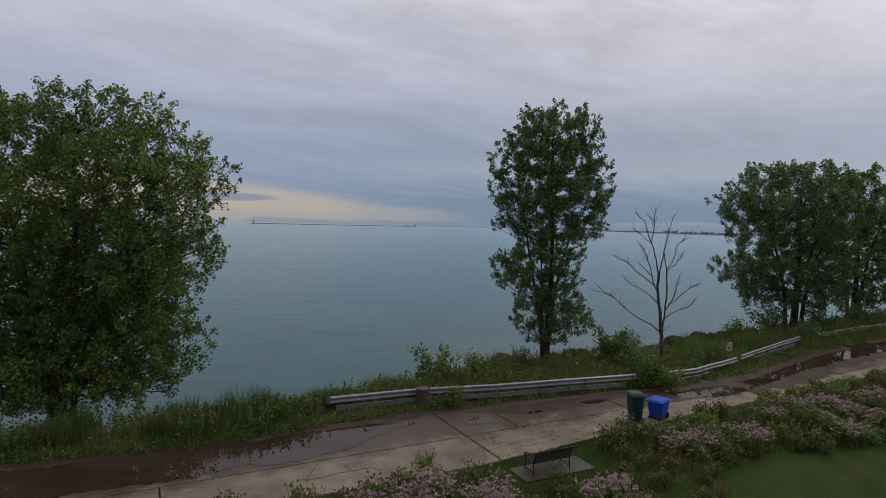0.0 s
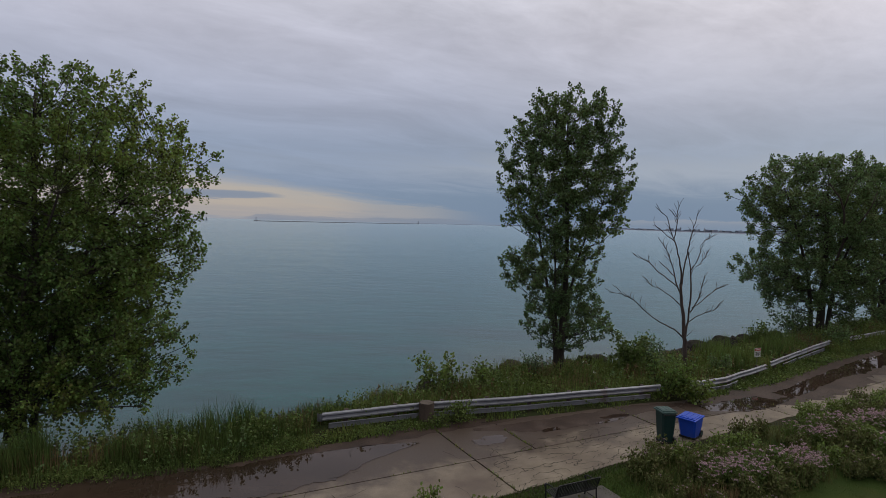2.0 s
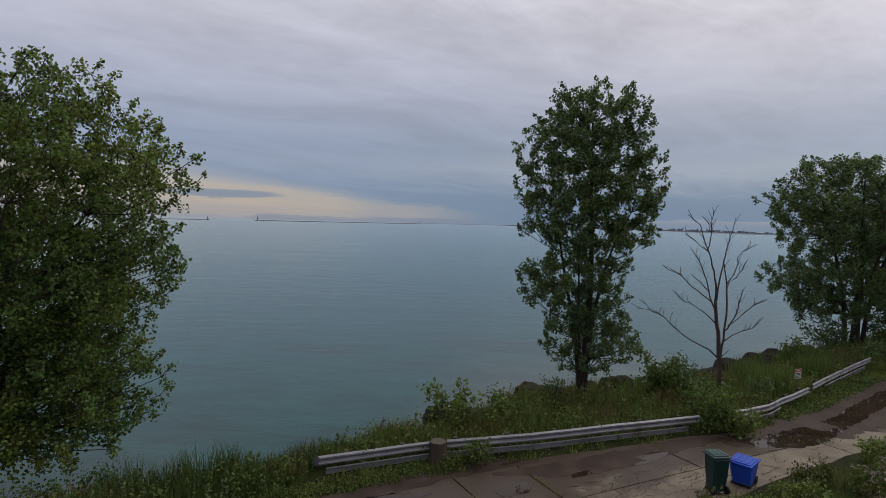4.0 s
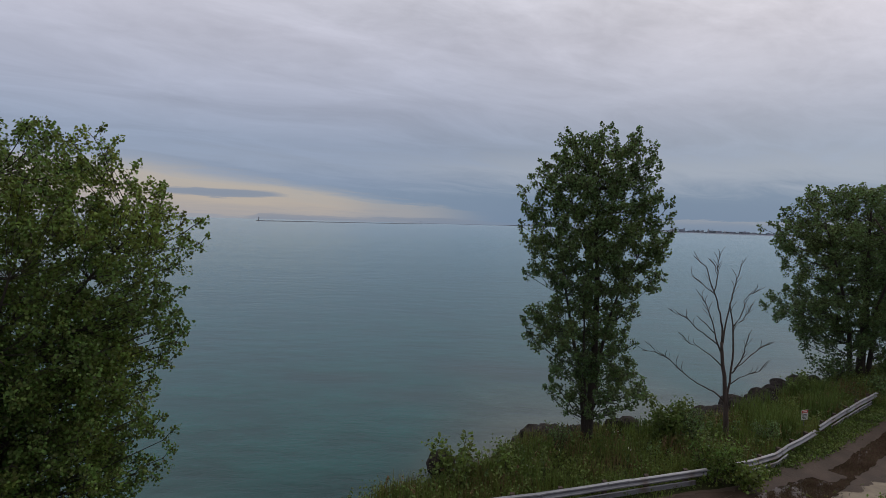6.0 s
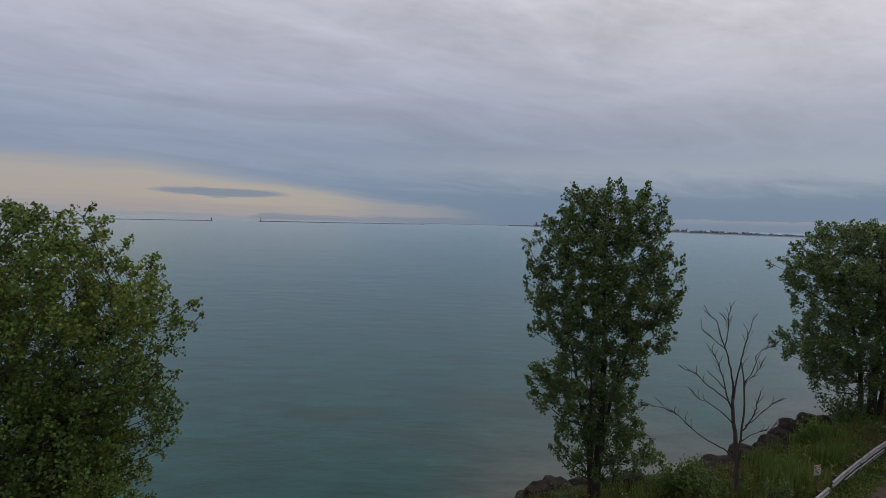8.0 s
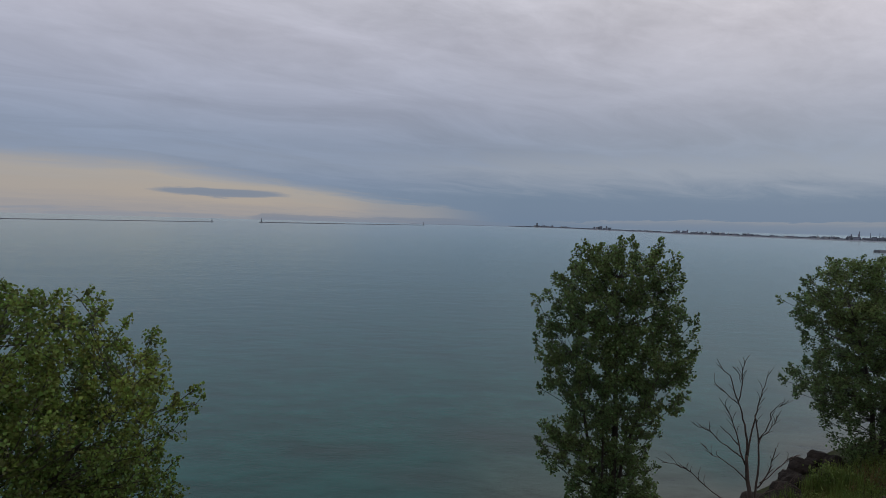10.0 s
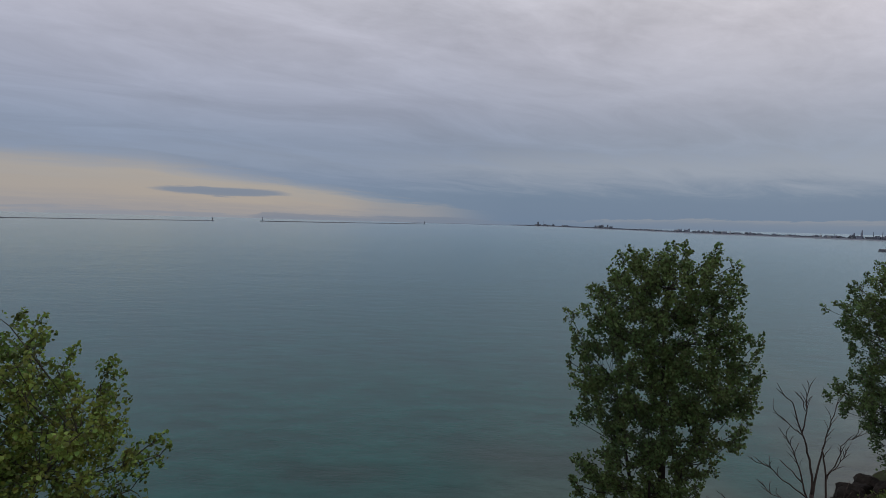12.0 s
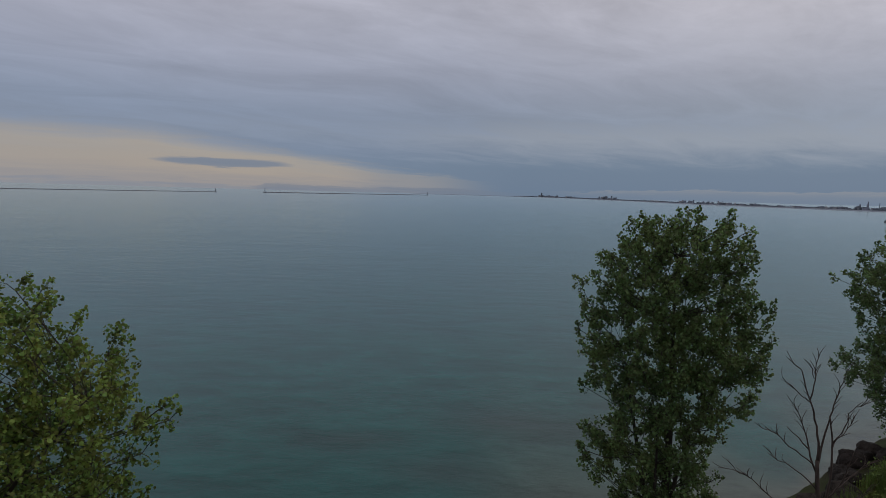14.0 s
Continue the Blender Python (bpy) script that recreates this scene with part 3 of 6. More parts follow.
def make_road():
    road = thing("road", (0, 0, 0), 0, "cracked wet concrete slab road along the shore", "road", kind="structure")
    edges = [-60, -45, -29, -17.2, -8.2, 1.12, 8.9, 14.6, 20.5, 26.5, 33, 40, 50, 64]
    for k, (a, b) in enumerate(zip(edges, edges[1:])):
        make_slab(road, a, b, -1, 0, 10 + k)
    edges = [-60, -45, -29, -15.5, 1.12, 3.3, 8.6, 14.0, 20.0, 26.0, 33, 40, 50, 64]
    for k, (a, b) in enumerate(zip(edges, edges[1:])):
        make_slab(road, a, b, 0, 1, 40 + k)
    # bed below the joints
    xs = np.arange(-60, 64, 0.5)
    v, q = [], []
    for i, x in enumerate(xs):
        for lane in (-1, 1):
            y = float(road_point(x, lane))
            v.append((x, y, float(ground_z(x, y - 0.01)) - 0.045))
        if i:
            q.append((2 * i - 2, 2 * i, 2 * i + 1, 2 * i - 1))
    put_part("joint_bed", mesh_np("joint_bed", v, q, MAT["crack"]), road)
    # cracks: thin wandering strips of dirt
    r = random.Random(3)
    v, q = [], []

    def crack(x, y, ang, length, width):
        pts = [(x, y)]
        n = int(length / 0.14)
        for _ in range(n):
            ang += r.uniform(-0.32, 0.32)
            x, y = x + 0.14 * math.cos(ang), y + 0.14 * math.sin(ang)
            pts.append((x, y))
        for i, (px, py) in enumerate(pts):
            w = width * (0.35 + r.random()) * (1 - 0.6 * i / max(1, len(pts)))
            nx, ny = -math.sin(ang), math.cos(ang)
            z = float(ground_z(px, py)) + 0.0185
            v.extend(((px - nx * w, py - ny * w, z), (px + nx * w, py + ny * w, z)))
            if i:
                k = len(v)
                q.append((k - 4, k - 3, k - 1, k - 2))
        return pts

    def seam(a, b, width):
        """One edge of the crack net, wandering a little."""
        n = max(2, int(math.hypot(b[0] - a[0], b[1] - a[1]) / 0.10))
        nx, ny = -(b[1] - a[1]), b[0] - a[0]
        s = math.hypot(nx, ny)
        nx, ny = nx / s, ny / s
        for i in range(n + 1):
            f = i / n
            e = 0.0 if i in (0, n) else r.uniform(-0.06, 0.06)
            w = width * r.uniform(0.3, 1.3)
            px, py = a[0] + (b[0] - a[0]) * f + nx * e, a[1] + (b[1] - a[1]) * f + ny * e
            z = float(ground_z(px, py)) + 0.0185
            v.extend(((px - nx * w, py - ny * w, z), (px + nx * w, py + ny * w, z)))
            if i:
                k = len(v)
                q.append((k - 4, k - 3, k - 1, k - 2))

    # broken concrete: a net of uneven cells, thinner away from the worst stretch
    for x0, x1, lo, hi, step, share in ((1.6, 9.8, -1.0, 0.25, 0.40, 0.60), (9.8, 28.0, -0.9, 0.35, 0.85, 0.30), (-12.0, 1.4, -0.95, 0.1, 1.1, 0.10)):
        cols = int((x1 - x0) / step)
        lanes = max(3, int((hi - lo) * 3.4 / step))
        net = []
        for i in range(cols + 1):
            row = []
            for k in range(lanes + 1):
                x = x0 + step * (i + r.uniform(-0.42, 0.42) + 0.5 * (k % 2))
                lane = lo + (hi - lo) * min(1.0, max(0.0, (k + r.uniform(-0.40, 0.40)) / lanes))
                row.append((x, float(road_point(x, lane))))
            net.append(row)
        for i in range(cols + 1):
            for k in range(lanes + 1):
                if i < cols and r.random() < share:
                    seam(net[i][k], net[i + 1][k], r.uniform(0.007, 0.018))
                if k < lanes and r.random() < share * 0.75:
                    seam(net[i][k], net[i][k + 1], r.uniform(0.005, 0.015))
    along = math.atan(0.489)
    for _ in range(26):
        x = r.uniform(-10, 24)
        crack(x, float(road_point(x, r.uniform(-0.9, 0.6))), along + r.choice((0, 0.2, 1.5, -1.3)), r.uniform(0.8, 2.6), 0.011)
    put_part("cracks", mesh_np("cracks", v, q, MAT["crack"]), road, "dark dirt-filled cracks")
    road.children[-1]["kind"] = "stuff"


def patch_outline(bm, cx, cy, rx, ry, turn, seed, z, n=90, rag=1.0):
    c, s = math.cos(radians(turn)), math.sin(radians(turn))
    rim = []
    for k in range(n):
        a = 2 * math.pi * k / n
        p = Vector((math.cos(a) * 1.6, math.sin(a) * 1.6, seed * 3.3))
        w = 1 + rag * (0.38 * noise.noise(p) + 0.22 * noise.noise(p * 2.7) + 0.12 * noise.noise(p * 7) + 0.06 * noise.noise(p * 17))
        x, y = rx * w * math.cos(a), ry * w * math.sin(a)
        rim.append(bm.verts.new((cx + c * x - s * y, cy + s * x + c * y, z)))
    bm.faces.new(rim)


def make_puddle(cx, cy, rx, ry, turn, seed):
    """An irregular sheet of standing water on the road, in a wider muddy stain."""
    z = float(ground_z(cx, cy))
    bm = bmesh.new()
    patch_outline(bm, cx, cy, rx, ry, turn, seed, z + 0.0185)
    ob = part("puddle", bm, MAT["puddle"])
    tagged(ob, "shallow rain puddle standing on the concrete road", "puddle", "puddles on the road", "stuff")


def road_sheet(name, pts, seed, mat, lift, label, category, rag=1.0):
    """A thin uneven sheet along the road: points of x, y and half width."""
    bm = bmesh.new()
    rows = []
    dense, length = spline(pts, 260)
    for i, (x, y, w) in enumerate(dense):
        d = dense[min(i + 1, 259)] - dense[max(i - 1, 0)]
        d = d / math.hypot(d[0], d[1])
        u = i * length / 260
        e0, e1 = (w * (1 + rag * (0.40 * noise.noise((u * 0.35, seed, k)) + 0.28 * noise.noise((u * 1.3, seed, k + 5)) + 0.16 * noise.noise((u * 3.1, seed, k + 7)) + 0.09 * noise.noise((u * 8, seed, k + 11)))) for k in (0.0, 9.0))
        row = []
        for e in (-e0, -e0 * 0.4, e1 * 0.4, e1):
            px, py = x - d[1] * e, y + d[0] * e
            row.append(bm.verts.new((px, py, float(ground_z(px, py)) + lift)))
        rows.append(row)
    for a, b in zip(rows, rows[1:]):
        for k in range(3):
            bm.faces.new((a[k], b[k], b[k + 1], a[k + 1]))
    ob = part(name, bm, mat)
    tagged(ob, label, category, kind="stuff")


def make_mud(pts, seed):
    road_sheet("mud_patch", pts, seed, MAT["mud"], 0.0170, "dark wet silt washed over the concrete", "mud")


make_ground()
make_water()


# ---- guard rail ----
W_PROFILE = [(0.0, 0.155), (0.035, 0.145), (0.075, 0.115), (0.08, 0.075), (0.03, 0.03), (0.0, 0.0), (0.03, -0.03), (0.08, -0.075), (0.075, -0.115), (0.035, -0.145), (0.0, -0.155)]
C_PROFILE = [(0.05, 0.085), (0.0, 0.10), (0.0, 0.03), (0.0, -0.03), (0.0, -0.10), (0.05, -0.085)]


def beam(parent, pts, profile, name, seed, label="", out=(0.44, -0.9), thick=0.010):
    """A rolled steel beam along points (x, y, z of its middle)."""
    bm = bmesh.new()
    rings = []
    pts = [Vector(p) for p in pts]
    r = random.Random(seed)
    for i, p in enumerate(pts):
        d = (pts[min(i + 1, len(pts) - 1)] - pts[max(i - 1, 0)]).normalized()
        nrm = Vector((d.y, -d.x, 0)).normalized()
        dent = 0.02 * noise.noise((p.x * 0.6, p.y * 0.6, seed))
        tip = 0.10 * noise.noise((p.x * 0.25, 4.0, seed))
        front, back = [], []
        for o, h in profile:
            base = p + Vector((0, 0, h)) + nrm * (o + dent + tip * h)
            front.append(bm.verts.new(base + nrm * thick / 2))
            back.append(bm.verts.new(base - nrm * thick / 2))
        rings.append(front + back[::-1])
    k = len(rings[0])
    for a, b in zip(rings, rings[1:]):
        for j in range(k):
            bm.faces.new((a[j], a[(j + 1) % k], b[(j + 1) % k], b[j]))
    bm.faces.new(rings[0][::-1])
    bm.faces.new(rings[-1])
    bmesh.ops.recalc_face_normals(bm, faces=bm.faces)
    return part(name, bm, MAT["galv"], parent, label)


def spline(ctrl, n):
    """n points along control points, evenly by chord."""
    c = np.array(ctrl, float)
    d = np.concatenate([[0], np.cumsum(np.linalg.norm(np.diff(c, axis=0), axis=1))])
    t = np.linspace(0, d[-1], n)
    return np.stack([np.interp(t, d, c[:, k]) for k in range(3)], 1), d[-1]


def guardrail(ctrl, label, lower, seed, rolled_end=False):
    rail = thing("guardrail", (0, 0, 0), 0, label, "guardrail", "guardrail runs beside the road")
    dense, length = spline(ctrl, 200)
    n = max(1, round(length / 3.8))
    cuts = [round(i * 199 / n) for i in range(n + 1)]
    for i, (a, b) in enumerate(zip(cuts, cuts[1:])):
        pts = dense[a:b + 1:3].copy()
        pts = np.vstack([pts, dense[min(b + 2, 199)][None]])
        nrm = np.array([0.44, -0.9, 0]) * 0.012 * (i % 2)
        length_of_beam = beam(rail, pts + nrm, W_PROFILE, "beam", seed + i)
        # splice bolts
        d = dense[min(b, 199)] - dense[max(b - 4, 0)]
        d = Vector(d).normalized()
        side = Vector((d.y, -d.x, 0))
        for du in (-0.06, 0.06):
            for h in (-0.075, 0.075):
                c = Vector(dense[b]) + d * du + side * 0.09 + Vector((0, 0, h))
                bm = bmesh.new()
                tube(bm, [c, c + side * 0.03], 0.022, 6)
                part("bolt", bm, MAT["galv"], length_of_beam)
    # timber posts behind
    m = max(2, round(length / 1.9))
    for i in range(m):
        p = dense[round((i + 0.5) * 199 / m)]
        g = float(ground_z(p[0], p[1] + 0.15))
        bm = bmesh.new()
        box(bm, (0.16, 0.18, p[2] - g + 0.30), (0, 0, (p[2] + g) / 2 + 0.02), 0.012)
        ob = part("post", bm, MAT["wood"], rail, "weathered timber post")
        ob.location = (p[0] - 0.05, p[1] + 0.11, 0)
    if lower:
        a, b = lower
        seg = dense[int(199 * a):int(199 * b) + 1:4].copy()
        seg[:, 2] -= 0.33
        seg[:, 0] += 0.03
        seg[:, 1] -= 0.06
        k = max(1, round(len(seg) / 12))
        for i in range(k):
            s = seg[i * len(seg) // k:(i + 1) * len(seg) // k + 1]
            if len(s) > 1:
                beam(rail, s, C_PROFILE, "lower_rail", seed + 30 + i)
    if rolled_end:
        bm = bmesh.new()
        p = Vector(dense[0])
        d = Vector(dense[3] - dense[0]).normalized()
        side = Vector((d.y, -d.x, 0))
        pts = [p + d * 0.02 + side * 0.06, p - d * 0.10 + side * 0.05, p - d * 0.17 - side * 0.02, p - d * 0.14 - side * 0.12]
        for u, w in zip(pts, pts[1:]):
            vs = [bm.verts.new(x + Vector((0, 0, h))) for x, h in ((u, 0.15), (w, 0.14), (w, -0.14), (u, -0.15))]
            bm.faces.new(vs)
        bmesh.ops.solidify(bm, geom=bm.faces[:], thickness=0.012)
        part("end_piece", bm, MAT["galv"], rail, "flared rolled end piece")
    return rail


guardrail([(-4.45, 23.35, 0.60), (-0.85, 24.85, 0.60), (3.0, 25.95, 0.58), (6.5, 27.2, 0.56), (10.1, 28.5, 0.52)],
          "dull galvanised corrugated guardrail with a lower rail", (0.02, 0.96), 1, True)
guardrail([(11.0, 29.0, 0.48), (12.6, 29.7, 0.42), (14.3, 30.75, 0.33), (15.4, 31.75, 0.30), (16.6, 32.7, 0.27), (18.25, 34.05, 0.25)],
          "bent galvanised guardrail sagging among weeds", (0.05, 0.60), 2)
guardrail([(18.85, 34.65, 0.24), (21.5, 36.8, 0.30), (24.0, 38.7, 0.40), (26.2, 40.3, 0.48)],
          "galvanised guardrail curving along the grass", (0.2, 0.9), 3)
guardrail([(28.2, 41.2, 0.55), (32, 43.6, 0.55), (36.0, 45.8, 0.55), (42, 49, 0.55), (52, 54.5, 0.5)],
          "galvanised guardrail beyond a gap", None, 4)


def stump():
    st = thing("stump", (-0.62, 24.72, 0), 0, "weathered round wooden stump standing between guardrail lengths", "stump")
    bm = bmesh.new()
    rings = []
    for z, rad in ((-0.2, 0.40), (0.05, 0.36), (0.2, 0.32), (0.5, 0.29), (0.72, 0.30), (0.80, 0.30)):
        rings.append([bm.verts.new(((rad + 0.03 * noise.noise((3 * math.cos(k * 0.39), 3 * math.sin(k * 0.39), z * 2))) * math.cos(k * math.pi / 8),
                                    (rad + 0.03 * noise.noise((3 * math.cos(k * 0.39), 3 * math.sin(k * 0.39), z * 2 + 9))) * math.sin(k * math.pi / 8), z)) for k in range(16)])
    for a, b in zip(rings, rings[1:]):
        for k in range(16):
            bm.faces.new((a[k], a[(k + 1) % 16], b[(k + 1) % 16], b[k]))
    part("trunk", bm, MAT["wood"], st, smooth=True)
    bm = bmesh.new()
    vs = [bm.verts.new((0.285 * math.cos(k * math.pi / 8), 0.285 * math.sin(k * math.pi / 8), 0.80 + 0.012 * math.sin(k * 2.3))) for k in range(16)]
    c = bm.verts.new((0.02, 0.01, 0.785))
    for k in range(16):
        bm.faces.new((vs[k], vs[(k + 1) % 16], c))
    part("cut_face", bm, MAT["endgrain"], st, "paler sawn top")


stump()


# ---- leaves and trees ----
def leaf_blades(centres, size, rg, droop=0.3, length=1.15):
    """A rounded triangular leaf, lifted at its sides, at each centre: vertices (5 n) and faces."""
    n = len(centres)
    d = rg.normal(size=(n, 3))
    d[:, 2] -= droop
    d /= np.linalg.norm(d, axis=1)[:, None]
    a = np.cross(d, rg.normal(size=(n, 3)))
    a /= np.linalg.norm(a, axis=1)[:, None] + 1e-9
    nr = np.cross(d, a)
    s = size * rg.uniform(0.65, 1.25, n)[:, None]
    rim = [(-0.42, -0.30, 0.0), (0.08, -0.48, 0.14), (0.52, 0.0, 0.0), (0.08, 0.48, 0.14), (-0.42, 0.30, 0.0)]
    v = np.stack([centres + s * (d * u * length + a * w + nr * h) for u, w, h in rim], 1)
    return v.reshape(-1, 3), np.arange(5 * n).reshape(-1, 5)


def foliage(name, centres, size, mat, parent, seed, label="", droop=0.3, length=1.15):
    rg = np.random.default_rng(seed)
    v, q = leaf_blades(np.asarray(centres, float), size, rg, droop, length)
    ob = put_part(name, mesh_np(name, v, q, mat), parent, label)
    return ob


def crown_points(rows, depth, lobe, fill, rg, hollow, per_lobe, airy, dense):
    """Lobes and their clumps: rounded lobes line and fill an uneven crown given by rows of height, left and right reach; plumes rise from the outer ones."""
    zs, xl, xr = (np.array([r[k] for r in rows], float) for k in range(3))
    order = np.argsort(zs)
    zs, xl, xr = zs[order], xl[order], xr[order]
    lobes = []

    def reach(z):
        lo, hi = np.interp(z, zs, xl), np.interp(z, zs, xr)
        return (lo + hi) / 2, (hi - lo) / 2

    z = zs[0] + lobe * 0.5
    while z < zs[-1] - lobe * 0.7:
        mid, half = reach(z)
        for side in (-1, 1):
            size = lobe * rg.uniform(0.5, 0.85)
            lobes.append((Vector((mid + side * max(0.1, half - size * rg.uniform(0.75, 0.95)), rg.uniform(-0.35, 0.35) * half * depth, z)), size))
        z += lobe * rg.uniform(0.75, 1.1)
    for _ in range(5200):
        size = lobe * rg.uniform(0.7, 1.25)
        z = rg.uniform(zs[0] + size * 0.6, zs[-1] - size * 1.05)
        mid, half = reach(z)
        inner = max(0.05, half - size * 0.8)
        a = rg.uniform(0, 2 * math.pi)
        rad = math.sqrt(rg.uniform(hollow ** 2, 1))
        p = Vector((mid + inner * rad * math.cos(a), min(inner, 6) * depth * rad * math.sin(a), z))
        close = fill * (dense[1] if z < dense[0] else 1.0)
        if any((p - o).length < close * (size + r) for o, r in lobes):
            continue
        lobes.append((p, size))
    out = []
    for p, size in lobes:
        mid, half = reach(p.z)
        off = (p.x - mid) / max(half, 0.3)
        for _ in range(max(4, int(per_lobe * (size / lobe) ** 2))):
            d = Vector(rg.normal(size=3)).normalized()
            q = p + Vector((d.x, d.y, d.z * 1.1)) * size * rg.uniform(0.38, 0.72)
            # the airy side of the crown carries fewer leaves
            if airy and rg.random() < airy[1] * min(1.0, max(0.0, (q.x - airy[0]) / 1.5, (q.z - airy[2]) / 3)):
                continue
            out.append((q, p, size * rg.uniform(0.34, 0.48)))
        if (abs(off) > 0.45 or p.z > zs[-1] - 3.5 * lobe) and rg.random() < 0.75:
            d = Vector((0.7 * off + rg.uniform(-0.35, 0.35), rg.uniform(-0.4, 0.4), rg.uniform(0.5, 1.1))).normalized()
            for j in range(3):
                out.append((p + d * size * (0.74 + 0.17 * j), p, size * (0.32 - 0.05 * j)))
    return lobes, out


def grow_tree(name, at, rows, trunks, label, lobe, per_lobe, per_clump, leaf, mat, seed, depth=0.9, fill=0.62, group="", hollow=0.25, airy=None, dense=(-9, 1.0)):
    rg = np.random.default_rng(seed)
    tree = thing(name, at, 0, label, "tree", group)
    spine = []
    for k, (dx, dy, top, lean_x, lean_y, rad) in enumerate(trunks):
        bm = bmesh.new()
        pts, rads = [], []
        m = 12
        for i in range(m + 1):
            f = i / m
            w = 0.3 * math.sin(5 * f + k) * f
            bow = f ** (1.2 if k == 0 else 2.0)
            pts.append(Vector((dx + lean_x * bow + w, dy + lean_y * bow + 0.6 * w, -0.35 + (top + 0.35) * f)))
            rads.append(rad * (1.35 if i == 0 else 1.0) * (1 - 0.88 * f) + 0.012)
        tube(bm, pts, rads, 9)
        spine.extend(zip(pts[2:], rads[2:]))
        part("trunk", bm, MAT["bark"], tree, smooth=True)
    lobes, clumps = crown_points(rows, depth, lobe, fill, rg, hollow, per_lobe, airy, dense)
    # a limb to each lobe, twigs to its clumps
    for c, size in lobes:
        s, sr = min(spine, key=lambda t: (t[0] - c).length + 1.4 * max(0.0, t[0].z - c.z + 0.8))
        d = c - s
        mid = s + d * 0.5 + Vector((rg.normal() * 0.15, rg.normal() * 0.15, -0.08 * d.length))
        r0 = min(sr * 0.45, 0.010 + 0.007 * d.length)
        bm = bmesh.new()
        tube(bm, [s, s + (mid - s) * 0.5, mid, c], [r0, r0 * 0.8, r0 * 0.6, 0.012], 6, False)
        part("limb", bm, MAT["bark"], tree, smooth=True)
    bm = bmesh.new()
    cen = []
    for q, p, size in clumps:
        tube(bm, [p, p.lerp(q, 0.6) + Vector((0, 0, 0.05)), q], [0.010, 0.008, 0.005], 4, False)
        k = max(5, int(per_clump * rg.uniform(0.75, 1.25) * (size / (0.41 * lobe)) ** 2))
        d = rg.normal(size=(k, 3))
        d /= np.linalg.norm(d, axis=1)[:, None]
        cen.append(np.array(q) + d * (rg.uniform(0, 1, k) ** 0.36)[:, None] * size)
        k2 = k // 7
        f = rg.uniform(0.1, 1.0, k2)[:, None]
        cen.append(np.array(p) * (1 - f) + np.array(q) * f + rg.normal(size=(k2, 3)) * 0.08)
    part("twig_mass", bm, MAT["bark"], tree)["kind"] = "stuff"
    foliage("crown", np.vstack(cen), leaf, mat, tree, seed + 1)
    return tree


MID_ROWS = [(15.05, -0.55, 1.39), (14.4, -1.75, 2.59), (13.5, -2.35, 3.09), (12.2, -3.65, 3.29), (11.0, -3.45, 3.69), (9.9, -3.65, 3.59), (8.7, -2.95, 3.59), (7.8, -3.35, 3.39),
            (7.4, -1.7, 2.3), (7.0, -1.7, 2.3), (6.3, -3.35, 2.24), (5.1, -3.35, 1.94), (4.3, -1.7, 2.2), (3.9, -1.8, 2.42), (3.0, -2.25, 3.02), (2.3, -2.05, 3.02), (1.7, -1.25, 1.62), (1.3, -0.75, 0.52)]
grow_tree("cottonwood_tree", (6.1, 32.1, 0.0), MID_ROWS,
          [(0.1, 0, 13.2, 0.3, 0.2, 0.20), (0.1, 0.1, 9.0, 1.9, -0.5, 0.11), (-0.1, 0.05, 9.5, -1.5, 0.7, 0.12), (0.05, -0.1, 7.5, -1.0, -1.0, 0.10)],
          "tall narrow cottonwood tree in full dark-green leaf", 0.60, 8, 34, 0.095, MAT["leaf"], 11, 0.72, 0.68, hollow=0.05)

LEFT_ROWS = [(13.5, -2.7, -0.2), (13.15, -4.4, 1.0), (12.9, -5.4, 1.7), (12.4, -5.9, 2.6), (11.4, -6.6, 3.2), (10.8, -6.9, 4.4), (10.1, -7.2, 5.1), (9.2, -7.0, 4.75), (7.7, -7.0, 4.3), (6.0, -7.0, 4.7),
             (4.7, -6.8, 3.4), (4.0, -6.8, 3.7), (2.4, -6.8, 4.0), (1.2, -6.8, 3.4), (0.5, -6.2, 2.2), (0.1, -6.0, 1.4)]
grow_tree("cottonwood_tree", (-13.6, 23.8, 0.0), LEFT_ROWS,
          [(-1.5, -1.2, 12.4, 0.3, 1.2, 0.20), (-1.2, -0.9, 10.0, 4.0, 1.8, 0.12), (-1.9, -1.1, 10.0, -3.0, 0.9, 0.13), (-1.4, -1.5, 8.5, 2.0, -1.2, 0.13), (-1.6, -0.9, 9.0, -0.5, 3.0, 0.14)],
          "broad leafy cottonwood tree overhanging the water, branches to the ground", 0.70, 8, 33, 0.092, MAT["leaf_dark"], 23, 0.66, 0.645, hollow=0.1, airy=(1.4, 0.34, 10.0), dense=(7.5, 0.88))

RIGHT_ROWS = [(14.0, -2.0, 0.6), (13.3, -4.4, 3), (12.2, -6.0, 4), (11.2, -6.4, 4.5), (10.2, -7.4, 5), (9.2, -6.0, 5), (8.4, -6.1, 5), (7.4, -5.9, 5), (6.6, -4.1, 5), (5.4, -7.1, 5), (4.6, -6.9, 5), (3.4, -5.6, 4.5), (2.2, -4.6, 4), (1.7, -2.6, 2.0)]
spreading = grow_tree("cottonwood_tree", (29.3, 45.8, 0.1), RIGHT_ROWS,
          [(0, 0, 12.2, 0.4, 0.2, 0.30), (-0.6, 0.2, 10.5, -3.5, -2.0, 0.18), (0.5, -0.1, 10.0, 2.6, -0.8, 0.17)],
          "wide spreading cottonwood tree with bare pale limbs showing", 0.78, 8, 32, 0.118, MAT["leaf"], 31, 0.7, 0.725)
